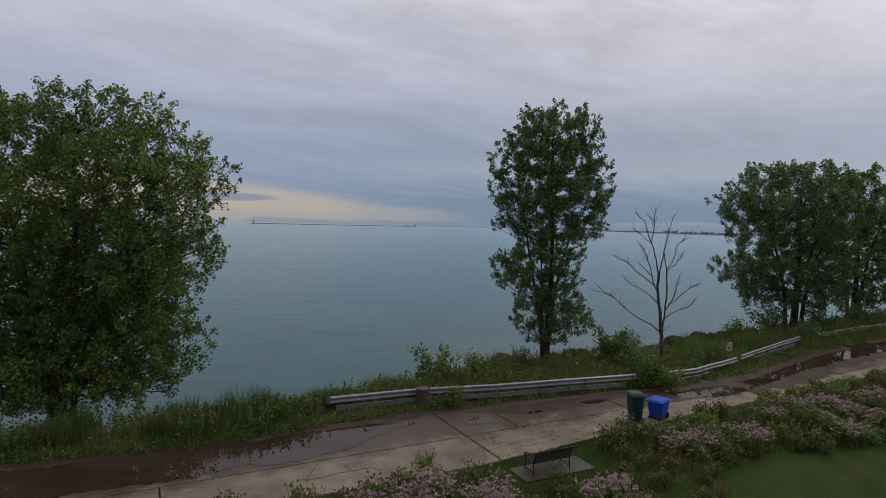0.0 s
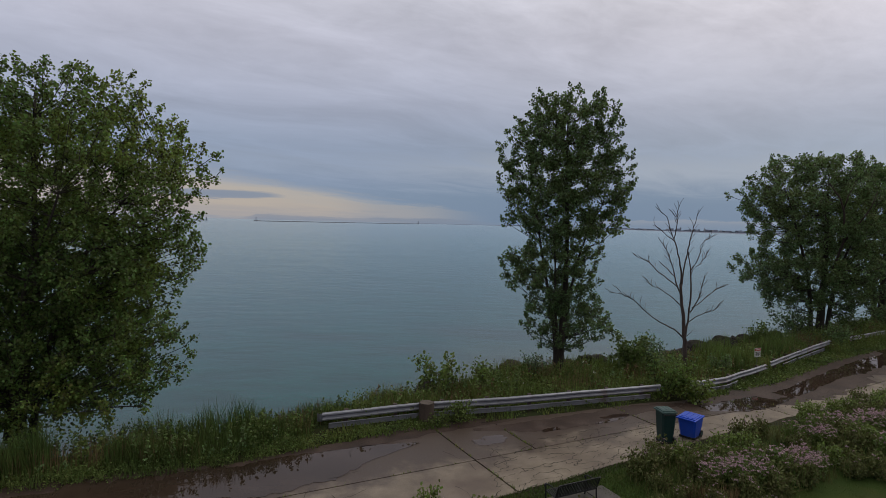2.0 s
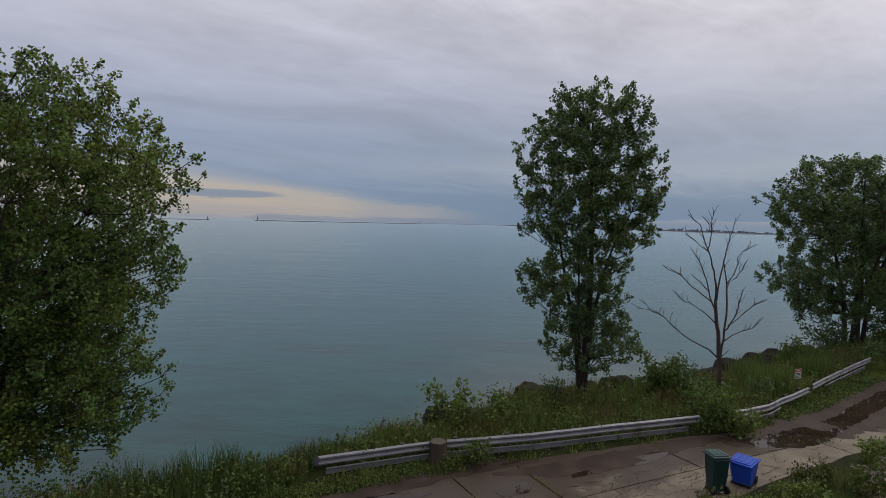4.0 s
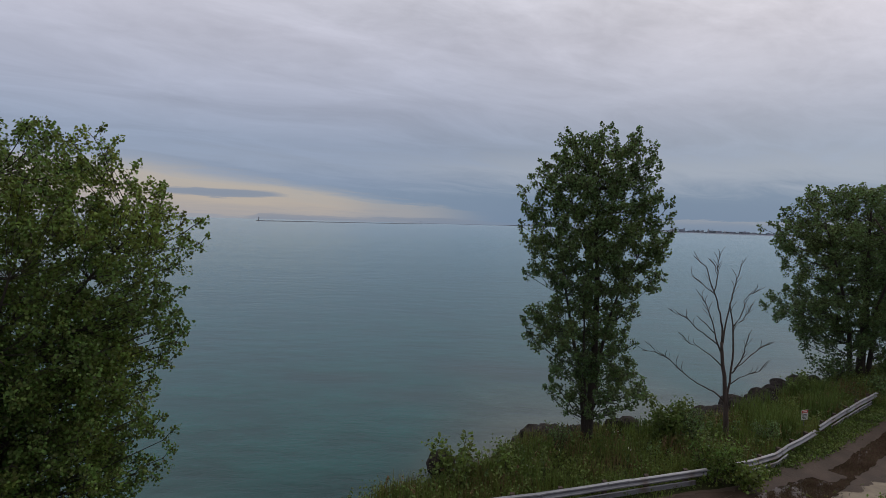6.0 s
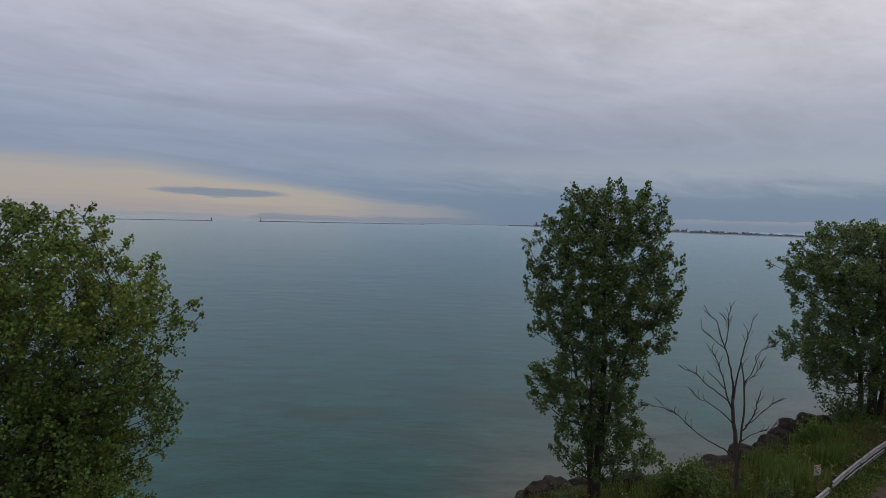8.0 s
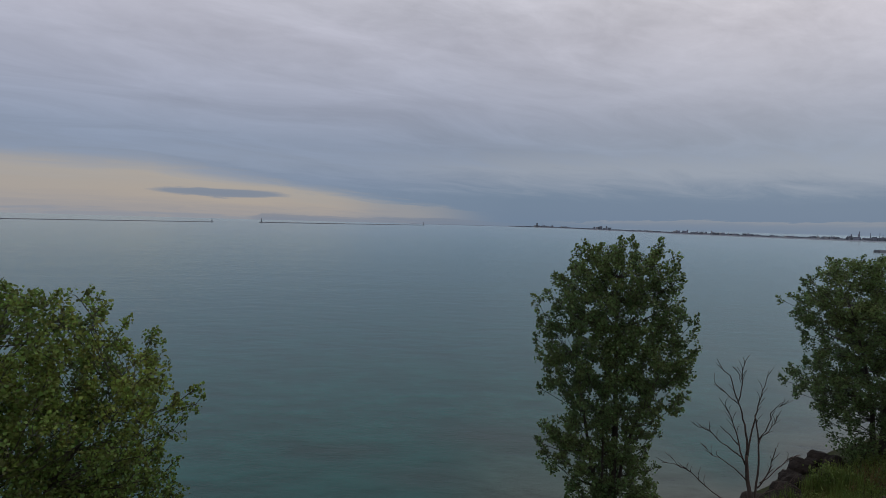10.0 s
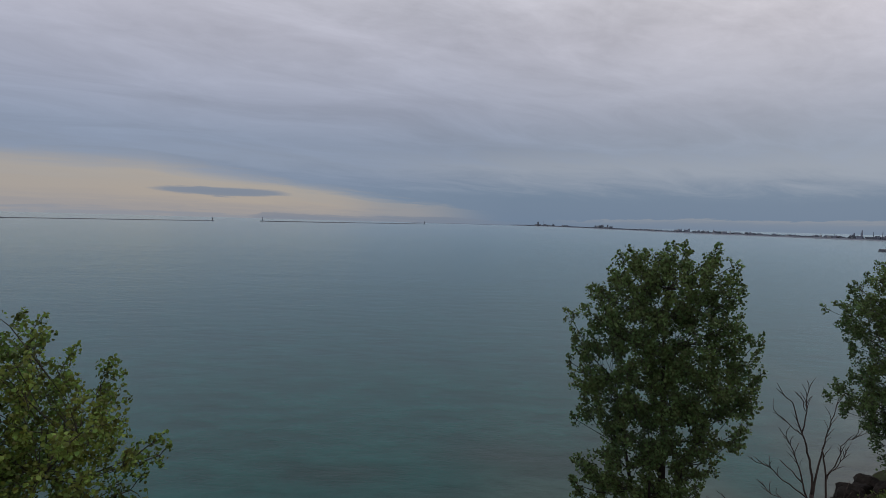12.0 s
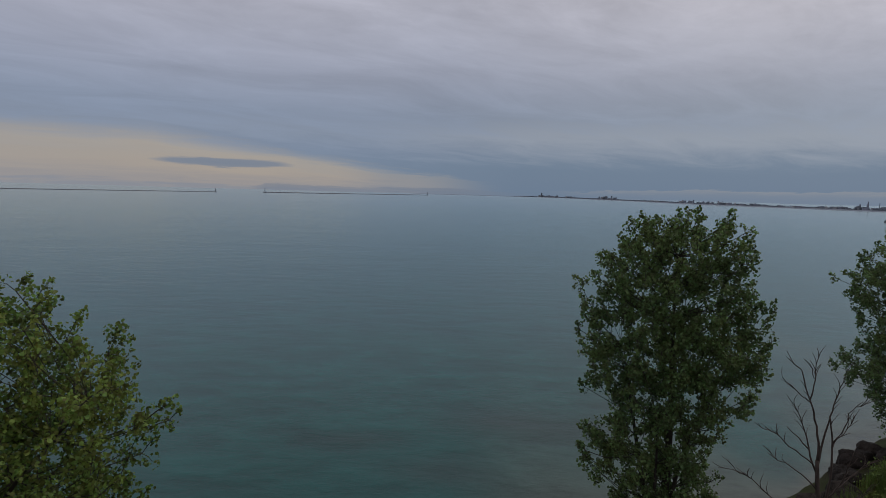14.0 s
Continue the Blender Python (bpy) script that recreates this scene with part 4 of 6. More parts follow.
for pts, rad in (([(0.1, -0.3, 3.5), (-0.1, -2.2, 7.2), (-0.9, -3.2, 9.2), (-1.6, -3.7, 10.2), (-2.8, -4.1, 11.3)], 0.10), ([(-0.1, -2.0, 6.9), (0.5, -2.9, 8.6), (0.9, -3.3, 9.6), (1.0, -3.7, 10.8)], 0.07), ([(-1.0, -3.2, 9.3), (-1.1, -3.8, 10.4), (-0.8, -4.1, 11.4)], 0.05)):
    bm = bmesh.new()
    tube(bm, pts, [rad * (1 - 0.7 * k / (len(pts) - 1)) for k in range(len(pts))], 7)
    part("bare_limb", bm, MAT["deadwood"], spreading, "bare pale grey limb", True)
grow_tree("cottonwood_tree", (38.6, 51.6, 0.05), [(14.8, -1.5, 1.0), (13.5, -3.5, 4), (11, -5, 6), (8, -5.5, 6.5), (5, -5, 6), (3, -4, 5), (1.7, -2, 2.5)],
          [(0, 0, 13.0, 0.3, 0.2, 0.28), (0.5, 0.2, 10.0, 2.8, 0.5, 0.17), (-0.4, 0.2, 10.0, -2.6, 0.5, 0.17)],
          "leafy cottonwood tree standing beside its neighbour on the bank", 1.05, 10, 24, 0.19, MAT["leaf"], 37, 0.8, 0.84)
grow_tree("cottonwood_tree", (47.0, 55.0, 0.05), [(12.8, -2, 1.0), (11.5, -4.5, 4), (9, -5.5, 6), (6, -5.5, 6), (3.5, -5, 5), (1.5, -3.5, 3.5)],
          [(0, 0, 11.0, 0.3, 0.2, 0.24), (0.4, 0.2, 9.0, 2.8, 0.5, 0.16), (-0.4, 0.2, 9.0, -2.6, 0.5, 0.16)],
          "yellowish-green cottonwood tree at the end of the row", 1.2, 9, 20, 0.22, MAT["leaf_light"], 41, 0.8, 0.84)


def dead_tree():
    tree = thing("dead_tree", (13.51, 33.6, 0.0), 0, "bare dead tree with thin forked grey-brown branches", "tree")
    rg = random.Random(8)

    def limb(name, pts, r0, r1, depth=0.0, twigs=0, y0=0.0):
        """A crooked limb through points of x and z; depth: how far it leans from the walk by its end."""
        ctrl = [Vector((x, y0 + depth * i / (len(pts) - 1), z)) for i, (x, z) in enumerate(pts)]
        path = []
        for a, b in zip(ctrl, ctrl[1:]):
            path += [a, a.lerp(b, 0.5) + Vector([rg.uniform(-0.03, 0.03) for _ in range(3)])]
        path.append(ctrl[-1])
        n = len(path) - 1
        bm = bmesh.new()
        tube(bm, path, [(0.82 if name == "trunk" else 0.62) * (r0 + (r1 - r0) * (i / n) ** 0.8) for i in range(n + 1)], 7)
        for _ in range(twigs + twigs // 2):
            i = rg.randrange(n // 3 + 1, n)
            q, d, side = path[i], (path[i + 1] - path[i]).normalized(), rg.choice((-1, 1))
            out = [q]
            for _ in range(3):
                d = (d + Vector((side * 0.4, rg.uniform(-0.4, 0.4), 0.3 + rg.uniform(-0.2, 0.2)))).normalized()
                q = q + d * rg.uniform(0.10, 0.26)
                out.append(q)
            tube(bm, out, [0.016, 0.013, 0.011, 0.008], 5)
        part(name, bm, MAT["deadwood"], tree, smooth=True)

    limb("trunk", [(0.02, -0.5), (0.0, 0.0), (-0.06, 1.3), (-0.13, 2.0), (-0.21, 3.15), (-0.38, 4.15), (-0.44, 4.85)], 0.19, 0.085)
    limb("stem", [(-0.1, 1.7), (-0.06, 2.05), (0.05, 2.85), (0.11, 4.0), (0.09, 4.85), (0.02, 5.7), (-0.13, 6.4), (-0.23, 6.8)], 0.11, 0.04, -0.15, 1)
    limb("stem", [(-0.44, 4.8), (-0.42, 5.55), (-0.54, 6.25), (-0.68, 6.8), (-0.88, 7.35), (-1.17, 8.2), (-1.27, 8.55), (-1.56, 8.75), (-1.89, 9.3)], 0.085, 0.018, 0.3, 4)
    limb("stem", [(-0.42, 4.5), (-0.36, 5.4), (-0.28, 6.1), (-0.18, 6.8), (-0.12, 7.25), (-0.03, 7.65), (0.11, 8.25), (0.22, 8.95)], 0.08, 0.02, -0.3, 4)
    limb("stem", [(-0.40, 4.25), (-0.7, 5.0), (-0.75, 5.4), (-0.89, 5.95), (-1.06, 6.5), (-1.28, 6.95), (-1.61, 7.4)], 0.07, 0.018, 0.5, 5)
    limb("branch", [(-0.86, 7.3), (-0.74, 7.9), (-0.71, 8.5), (-0.63, 9.05), (-0.7, 9.45)], 0.05, 0.018, 0.1, 4, 0.17)
    limb("branch", [(-0.74, 8.2), (-0.82, 8.6), (-1.1, 8.95)], 0.028, 0.014, 0.1, 1, 0.2)
    limb("branch", [(0.02, 5.6), (0.31, 6.1), (0.47, 6.7), (0.38, 7.0), (0.58, 7.3), (0.85, 7.45)], 0.05, 0.016, -0.4, 4, -0.1)
    limb("branch", [(0.05, 5.3), (0.19, 5.65), (0.6, 5.95), (0.94, 6.35), (1.06, 6.7)], 0.045, 0.015, 0.4, 4, -0.1)
    limb("branch", [(-0.74, 5.25), (-1.07, 5.65), (-1.51, 6.05)], 0.05, 0.028, 0.3, 0, 0.15)
    limb("branch", [(-0.82, 7.2), (-1.16, 7.45), (-1.54, 7.85), (-1.92, 8.05)], 0.04, 0.016, 0.3, 2, 0.15)
    limb("branch", [(-0.62, 4.7), (-1.19, 5.1), (-1.71, 5.45), (-2.12, 5.85), (-2.5, 6.1), (-2.93, 6.25), (-3.19, 6.5)], 0.055, 0.016, -0.4, 7)
    limb("branch", [(-0.35, 3.6), (-0.8, 4.05), (-1.15, 4.3), (-1.58, 4.6), (-1.87, 4.65), (-2.22, 5.1)], 0.055, 0.015, 0.4, 4)
    limb("branch", [(-0.15, 1.85), (-0.71, 2.35), (-1.06, 2.5), (-1.49, 2.7), (-1.87, 2.95), (-2.52, 3.5), (-2.9, 3.85), (-3.24, 4.05), (-3.67, 4.2), (-4.27, 4.25)], 0.07, 0.014, 0.3, 7)
    limb("branch", [(-3.15, 4.0), (-3.4, 4.05), (-3.68, 4.35), (-3.92, 4.65)], 0.03, 0.012, 0.1, 1, 0.22)
    limb("branch", [(0.1, 3.3), (0.22, 3.5), (0.42, 3.95), (0.56, 4.45), (0.57, 4.85), (0.65, 5.4)], 0.06, 0.03, -0.4, 5, -0.06)
    limb("branch", [(0.2, 3.55), (0.79, 3.95), (1.11, 4.25), (1.51, 4.55), (1.93, 4.7)], 0.045, 0.014, 0.3, 6, -0.08)
    limb("branch", [(0.06, 2.75), (0.46, 3.1), (0.88, 3.3), (1.35, 3.45), (1.61, 3.85)], 0.045, 0.014, -0.2, 5, -0.05)
    limb("branch", [(0.0, 1.95), (0.37, 2.3)], 0.035, 0.015)


dead_tree()


# ---- low plants on the bank ----
def blades(name, pts, heights, widths, mat, seed, lean=0.35, parent=None):
    """Curved grass blades: two quads each."""
    rg = np.random.default_rng(seed)
    n = len(pts)
    a = rg.uniform(0, 2 * math.pi, n)
    side = np.stack([np.cos(a), np.sin(a), 0 * a], 1)
    b = rg.uniform(0, 2 * math.pi, n)
    off = np.stack([np.cos(b), np.sin(b), 0 * b], 1) * (rg.uniform(0.1, 1, n) * lean * heights)[:, None]
    up = np.zeros((n, 3))
    up[:, 2] = heights
    w = widths[:, None] * side
    mid = pts + off * 0.35 + up * 0.6
    tip = pts + off + up
    v = np.stack([pts - w, pts + w, mid + w * 0.8, mid - w * 0.8, tip + w * 0.12, tip - w * 0.12], 1).reshape(-1, 3)
    k = np.arange(n)[:, None] * 6
    q = np.vstack([k + np.array([0, 1, 2, 3]), k + np.array([3, 2, 4, 5])])
    return put_part(name, mesh_np(name, v, q, mat), parent)


RAIL_LINE = [(-4.6, 23.4), (-0.85, 24.95), (3.0, 26.1), (6.5, 27.35), (10.1, 28.65), (12.6, 29.85), (15.4, 31.9), (18.25, 34.2), (24.0, 38.85), (26.2, 40.45)]


def bank_points(n, x0, x1, f0, f1, rg, dens=None, before_rail=False):
    """Points on the bank: f 0 at the road's edge, 1 at the water; tall growth stays behind the rail."""
    x = rg.uniform(x0, x1, n)
    f = rg.uniform(f0, f1, n) * np.where(x < 2, 0.84, 1.0)
    ye, ys = lerp_rows(ROAD_LAKE, x), lerp_rows(SHORE, x)
    y = ye + f * (ys - ye)
    if dens is not None:
        keep = np.array([dens(px, py) for px, py in zip(x, y)])
        x, y = x[keep], y[keep]
    if not before_rail:
        keep = (x < -4.7) | (x > 26) | (y > lerp_rows(RAIL_LINE, x) + 0.12)
        x, y = x[keep], y[keep]
    return np.stack([x, y, ground_z(x, y) - 0.03], 1)


def patchy(scale, cut, seed):
    return lambda x, y: noise.noise((x * scale, y * scale, seed)) > cut


def stuff(ob, label, category):
    return tagged(ob, label, category, kind="stuff")


def make_bank():
    rg = np.random.default_rng(77)
    # tall reeds and grass along the left stretch
    p = bank_points(7000, -30, -3.6, 0.01, 0.35, rg, patchy(0.6, -0.3, 1.5))
    stuff(blades("low_grass", p, rg.uniform(0.12, 0.5, len(p)), rg.uniform(0.006, 0.014, len(p)), MAT["reed"], 31), "low weedy grass along the wet road", "grass")
    base = bank_points(620, -26, -4.7, 0.02, 0.30, rg, patchy(0.6, -0.2, 25.0))
    cen = []
    for b in base:
        k = int(rg.uniform(30, 70))
        s = rg.uniform(0.08, 0.20)
        cen.append(b + np.minimum(np.abs(rg.normal(size=(k, 3))), 1.5) * np.array([0, 0, s * 1.3]) + np.clip(rg.normal(size=(k, 3)), -1.6, 1.6) * np.array([s, s, 0.04]))
    stuff(foliage("weeds", np.vstack(cen), 0.042, MAT["weed"], None, 32), "low leafy weeds along the wet road", "weeds")
    p = bank_points(24000, -30, -3.6, 0.16, 0.66, rg, lambda x, y: noise.noise((x * 0.5, y * 0.5, 1.0)) > (-0.25 if x > -10.5 else 0.15))
    h = rg.uniform(0.5, 1.15, len(p)) * np.clip((-3.0 - p[:, 0]) / 4, 0.45, 1) * np.array([0.95 + 1.2 * noise.noise((a * 0.55, b * 0.55, 5.0)) for a, b, _ in p])
    stuff(blades("tall_grass", p, h, rg.uniform(0.006, 0.013, len(p)), MAT["reed"], 1), "tall green grass and reeds on the bank", "grass")
    # grass behind the rail
    p = bank_points(34000, -4.5, 52, 0.10, 0.64, rg, lambda x, y: noise.noise((x * 0.5, y * 0.5, 2.0)) > -0.42 + 1.1 * max(0.0, (y - lerp_rows(ROAD_LAKE, x)) / (lerp_rows(SHORE, x) - lerp_rows(ROAD_LAKE, x)) - 0.5))
    h = rg.uniform(0.2, 0.72, len(p)) * np.array([1.0 + 0.9 * noise.noise((a * 0.5, b * 0.5, 8.0)) for a, b, _ in p])
    stuff(blades("meadow_grass", p, h, rg.uniform(0.007, 0.015, len(p)), MAT["grass"], 2), "uneven green meadow grass behind the guardrail", "grass")
    # tall stand beside the sign
    p = bank_points(5000, 15.2, 24, 0.22, 0.6, rg, patchy(0.45, -0.05, 6.0))
    stuff(blades("tall_grass", p, rg.uniform(0.8, 1.5, len(p)), rg.uniform(0.012, 0.02, len(p)), MAT["weed"], 3, 0.25), "tall green stalks beside the warning sign", "grass")
    p = bank_points(3500, -4.2, 1.5, 0.15, 0.55, rg, patchy(0.45, -0.15, 6.5))
    stuff(blades("tall_grass", p, rg.uniform(0.4, 0.8, len(p)), rg.uniform(0.010, 0.017, len(p)), MAT["grass"], 9, 0.2), "tall green stalks behind the guardrail's end", "grass")
    # short verge in front of the rail
    p = bank_points(12000, 11.5, 45, 0.02, 0.22, rg, None, True)
    stuff(blades("verge_grass", p, rg.uniform(0.05, 0.18, len(p)), rg.uniform(0.014, 0.028, len(p)), MAT["reed"], 4), "short green verge grass before the guardrail", "grass")
    p = bank_points(4200, -5, 11.5, -0.01, 0.2, rg, patchy(0.7, 0.0, 3.0), True)
    stuff(blades("verge_grass", p, rg.uniform(0.08, 0.3, len(p)), rg.uniform(0.012, 0.025, len(p)), MAT["grass"], 5), "weedy grass tufts under the guardrail", "grass")
    p = bank_points(5200, 11.5, 45, 0.01, 0.20, rg, patchy(0.8, -0.35, 43.0), True)
    stuff(foliage("weeds", np.repeat(p, 3, 0) + rg.normal(size=(3 * len(p), 3)) * np.array([0.10, 0.10, 0.04]) + np.array([0, 0, 0.10]), 0.085, MAT["weed"], None, 44), "low leafy weeds before the guardrail", "weeds")
    # dry stalks
    p = bank_points(15000, -20, 50, 0.15, 0.62, rg, patchy(0.4, -0.02, 12.0))
    stuff(blades("dry_stalks", p, rg.uniform(0.4, 0.9, len(p)), rg.uniform(0.006, 0.012, len(p)), MAT["dry"], 6, 0.2), "dry brown stalks among the grass", "grass")
    # broad-leaved weeds
    base = bank_points(1800, -4, 50, 0.08, 0.60, rg, patchy(0.5, -0.15, 15.0))
    cen = []
    for b in base:
        k = int(rg.uniform(18, 60))
        s = rg.uniform(0.14, 0.46)
        cen.append(b + np.minimum(np.abs(rg.normal(size=(k, 3))), 1.5) * np.array([0, 0, s * 1.2]) + np.clip(rg.normal(size=(k, 3)), -1.6, 1.6) * np.array([s, s, 0.04]))
    stuff(foliage("weeds", np.vstack(cen), 0.075, MAT["weed"], None, 7), "leafy green weeds among the grass", "weeds")
    # upright leafy stalks of several kinds
    for mat, n, x0, x1, f0, f1, seed, leafsize in (("weed", 520, -4, 48, 0.12, 0.58, 33, 0.075), ("leaf_light", 300, -4, 48, 0.12, 0.58, 35, 0.06), ("dry", 200, -3, 48, 0.2, 0.6, 53, 0.06), ("weed", 620, -24, -4, 0.12, 0.6, 37, 0.06), ("leaf", 300, -24, -4, 0.1, 0.6, 47, 0.06), ("leaf", 240, -20, 48, 0.2, 0.58, 39, 0.07)):
        base = bank_points(n, x0, x1, f0, f1, rg, patchy(0.55, -0.1, float(seed)))
        cen = []
        for b in base:
            h = rg.uniform(0.35, 1.0)
            k = int(30 * h)
            f = rg.uniform(0.1, 1, k)
            r = 0.13 * (1.15 - f)
            a = rg.uniform(0, 2 * math.pi, k)
            cen.append(b + np.stack([r * np.cos(a) + 0.1 * f, r * np.sin(a), f * h], 1))
        stuff(foliage("stalk_weeds", np.vstack(cen), leafsize, MAT[mat], None, seed + 1, droop=-0.2, length=1.9), "upright leafy wild stalks on the bank", "weeds")
    p = bank_points(2600, -6, 12, 0.02, 0.16, rg, patchy(0.7, -0.05, 41.0), True)
    stuff(foliage("weeds", np.repeat(p, 4, 0) + rg.normal(size=(4 * len(p), 3)) * np.array([0.12, 0.12, 0.05]) + np.array([0, 0, 0.12]), 0.055, MAT["weed"], None, 42), "low weeds under the guardrail", "weeds")
    # small white flowers
    p = bank_points(45, -2, 22, 0.2, 0.75, rg)
    p[:, 2] += rg.uniform(0.4, 0.7, len(p))
    cen = (p[:, None, :] + rg.normal(size=(len(p), 4, 3)) * 0.018).reshape(-1, 3)
    stuff(foliage("white_flowers", cen, 0.036, MAT["white"], None, 8), "scattered small white wild flowers", "flowers")


make_bank()


def shrub(at, w, h, n, leaf, mat, label, seed, stems=6, spread=0.2, droop=0.2):
    rg = np.random.default_rng(seed)
    x, y = at
    sh = thing("shrub", (x, y, float(ground_z(x, y))), 0, label, "shrub")
    cen = []
    for k in range(stems):
        a = rg.uniform(0, 2 * math.pi)
        r = w * 0.5 * rg.uniform(0.3, 1.0)
        top = Vector((r * math.cos(a), r * math.sin(a), h * rg.uniform(0.65, 1.0) * (1 - 0.25 * r / w)))
        root = Vector((0.12 * math.cos(a), 0.12 * math.sin(a), -0.1))
        pts = [root, root.lerp(top, 0.4) + Vector((0, 0, 0.1 * h)), top]
        bm = bmesh.new()
        tube(bm, pts, [0.022, 0.014, 0.006], 5)
        part("stem", bm, MAT["bark"], sh)
        for _ in range(n // stems):
            f = rg.uniform(0.15, 1.05)
            c = pts[0].lerp(pts[1], f / 0.4) if f < 0.4 else pts[1].lerp(pts[2], (f - 0.4) / 0.6)
            cen.append(np.array(c) + rg.normal(size=3) * spread * (1.15 - 0.5 * f))
    foliage("leaves", cen, leaf, mat, sh, seed + 1, droop=droop)["kind"] = "stuff"
    return sh


shrub((-0.15, 27.4), 2.3, 2.0, 760, 0.125, MAT["leaf_light"], "young cottonwood shoots with large bright leaves", 101, 8)
shrub((1.75, 27.7), 1.3, 1.6, 480, 0.115, MAT["leaf_light"], "small leafy sapling behind the guardrail", 102, 6)
shrub((4.6, 31.2), 2.0, 1.3, 500, 0.07, MAT["leaf"], "feathery dark shrub at the foot of the tree", 103, 10, 0.16)
shrub((9.9, 32.6), 2.4, 2.3, 1500, 0.13, MAT["weed"], "pale green rounded shrub beside the tree", 104, 10, 0.24)
shrub((11.4, 32.4), 2.0, 2.2, 1800, 0.075, MAT["leaf"], "dark upright shrub with fine leaves", 105, 12, 0.2)
shrub((10.5, 28.75), 2.1, 2.1, 1800, 0.10, MAT["leaf_dark"], "bushy green shrub growing through the guardrail", 106, 10, 0.26)
shrub((11.75, 28.35), 1.7, 1.2, 900, 0.11, MAT["leaf_light"], "sprawling vine-like shrub on the road's edge", 107, 9, 0.22)
shrub((15.0, 32.9), 1.2, 1.35, 520, 0.09, MAT["leaf"], "dark green bush beside the guardrail", 108, 8, 0.18)
shrub((21.5, 40.5), 1.6, 1.9, 420, 0.13, MAT["weed"], "leafy shrub on the bank", 109, 7, 0.22)
shrub((26.6, 44.6), 3.4, 2.1, 1300, 0.13, MAT["leaf"], "dense dark bushes under the spreading trees", 110, 14, 0.34)
shrub((31.2, 45.3), 2.6, 1.9, 800, 0.13, MAT["weed"], "leafy bushes under the spreading trees", 111, 10, 0.3)
shrub((27.2, 41.0), 2.4, 1.5, 800, 0.12, MAT["leaf"], "bush filling the gap between guardrail lengths", 112, 10, 0.3)
shrub((36.5, 48.2), 3.5, 2.0, 1100, 0.14, MAT["leaf"], "dense bushes under the row of trees", 113, 12, 0.35)
shrub((-0.15, 24.45), 1.0, 0.45, 300, 0.07, MAT["weed"], "weeds grown round the stump", 114, 8, 0.16)
shrub((0.75, 25.0), 1.6, 0.9, 520, 0.075, MAT["weed"], "tall weeds before the guardrail", 115, 9, 0.2)
shrub((-11.8, 22.0), 3.2, 1.3, 1800, 0.075, MAT["leaf"], "low shrub under the overhanging tree", 116, 9, 0.3)
shrub((-16.2, 20.0), 4.6, 1.7, 1600, 0.08, MAT["leaf"], "dark low brush under the overhanging tree", 117, 9, 0.35)


# ---- shore rocks ----
def rock(at, size, turn, mat, label, seed):
    bm = bmesh.new()
    bmesh.ops.create_icosphere(bm, subdivisions=3, radius=1.0)
    for v in bm.verts:
        p = v.co.copy()
        f = 1 + 0.30 * noise.noise(p * 0.9 + Vector((seed, 0, 0))) + 0.16 * noise.noise(p * 2.1 + Vector((0, seed, 0)))
        k = max(abs(p.x), abs(p.y), abs(p.z))
        p = p * f * (0.75 + 0.25 / k)
        cell = noise.noise(p * 1.6 + Vector((seed, seed, 3)))
        p *= 1 + 0.07 * round(cell * 4) / 2
        v.co = p
    ob = part("boulder", bm, mat)
    ob.matrix_world = pose(*at, 4, 8, turn) @ Matrix.Diagonal((size[0] / 2, size[1] / 2, size[2] / 2, 1))
    tagged(ob, label, "rock", "boulders along the shore")


for k, (x, y, sx, sy, sz, z) in enumerate([(-0.7, 32.2, 1.3, 1.0, 1.1, -1.05), (2.5, 34.1, 1.2, 0.9, 0.9, -1.5), (3.5, 34.7, 1.7, 1.3, 1.2, -1.32), (5.3, 35.8, 2.2, 1.5, 1.7, -1.25),
                                           (6.9, 36.0, 2.1, 1.6, 1.6, -1.3), (8.4, 36.9, 1.4, 1.1, 1.0, -1.3), (13.5, 37.2, 1.6, 1.3, 1.4, -0.6), (14.9, 37.2, 1.9, 1.5, 1.8, -0.5),
                                           (16.5, 38.0, 2.2, 1.6, 2.0, -0.15), (17.7, 38.6, 1.6, 1.4, 1.7, -0.15), (18.9, 39.6, 2.0, 1.5, 1.8, -0.1), (20.6, 41.6, 1.7, 1.4, 1.6, -0.25),
                                           (12.2, 37.8, 1.3, 1.1, 0.9, -1.4), (23.4, 45.2, 1.8, 1.5, 1.4, -0.8)]):
    rock((x, y, z), (sx, sy, sz), 37 * k, MAT["rock"], "large dark rough boulder at the water's edge", 3.7 * k + 1)
pile = random.Random(91)
for k in range(26):
    x = pile.uniform(12.5, 27) if k < 20 else pile.uniform(3, 11)
    f = pile.uniform(0.63, 0.90)
    y = float(lerp_rows(ROAD_LAKE, x) + f * (lerp_rows(SHORE, x) - lerp_rows(ROAD_LAKE, x)))
    size = pile.uniform(0.7, 1.35)
    rock((x, y, float(ground_z(x, y)) + 0.12 * size), (size * 1.15, size, size * pile.uniform(0.75, 1.0)), pile.uniform(0, 360), MAT["rock"], "dark broken boulder heaped on the bank's slope", 60.0 + 1.7 * k)
rock((3.6, 33.7, -1.05), (1.9, 1.2, 0.75), 20, MAT["tan_rock"], "flat tan boulder on the bank", 5.5)
rock((15.9, 36.5, -0.2), (1.3, 0.9, 0.7), 20, MAT["tan_rock"], "small tan rock in the grass", 9.5)

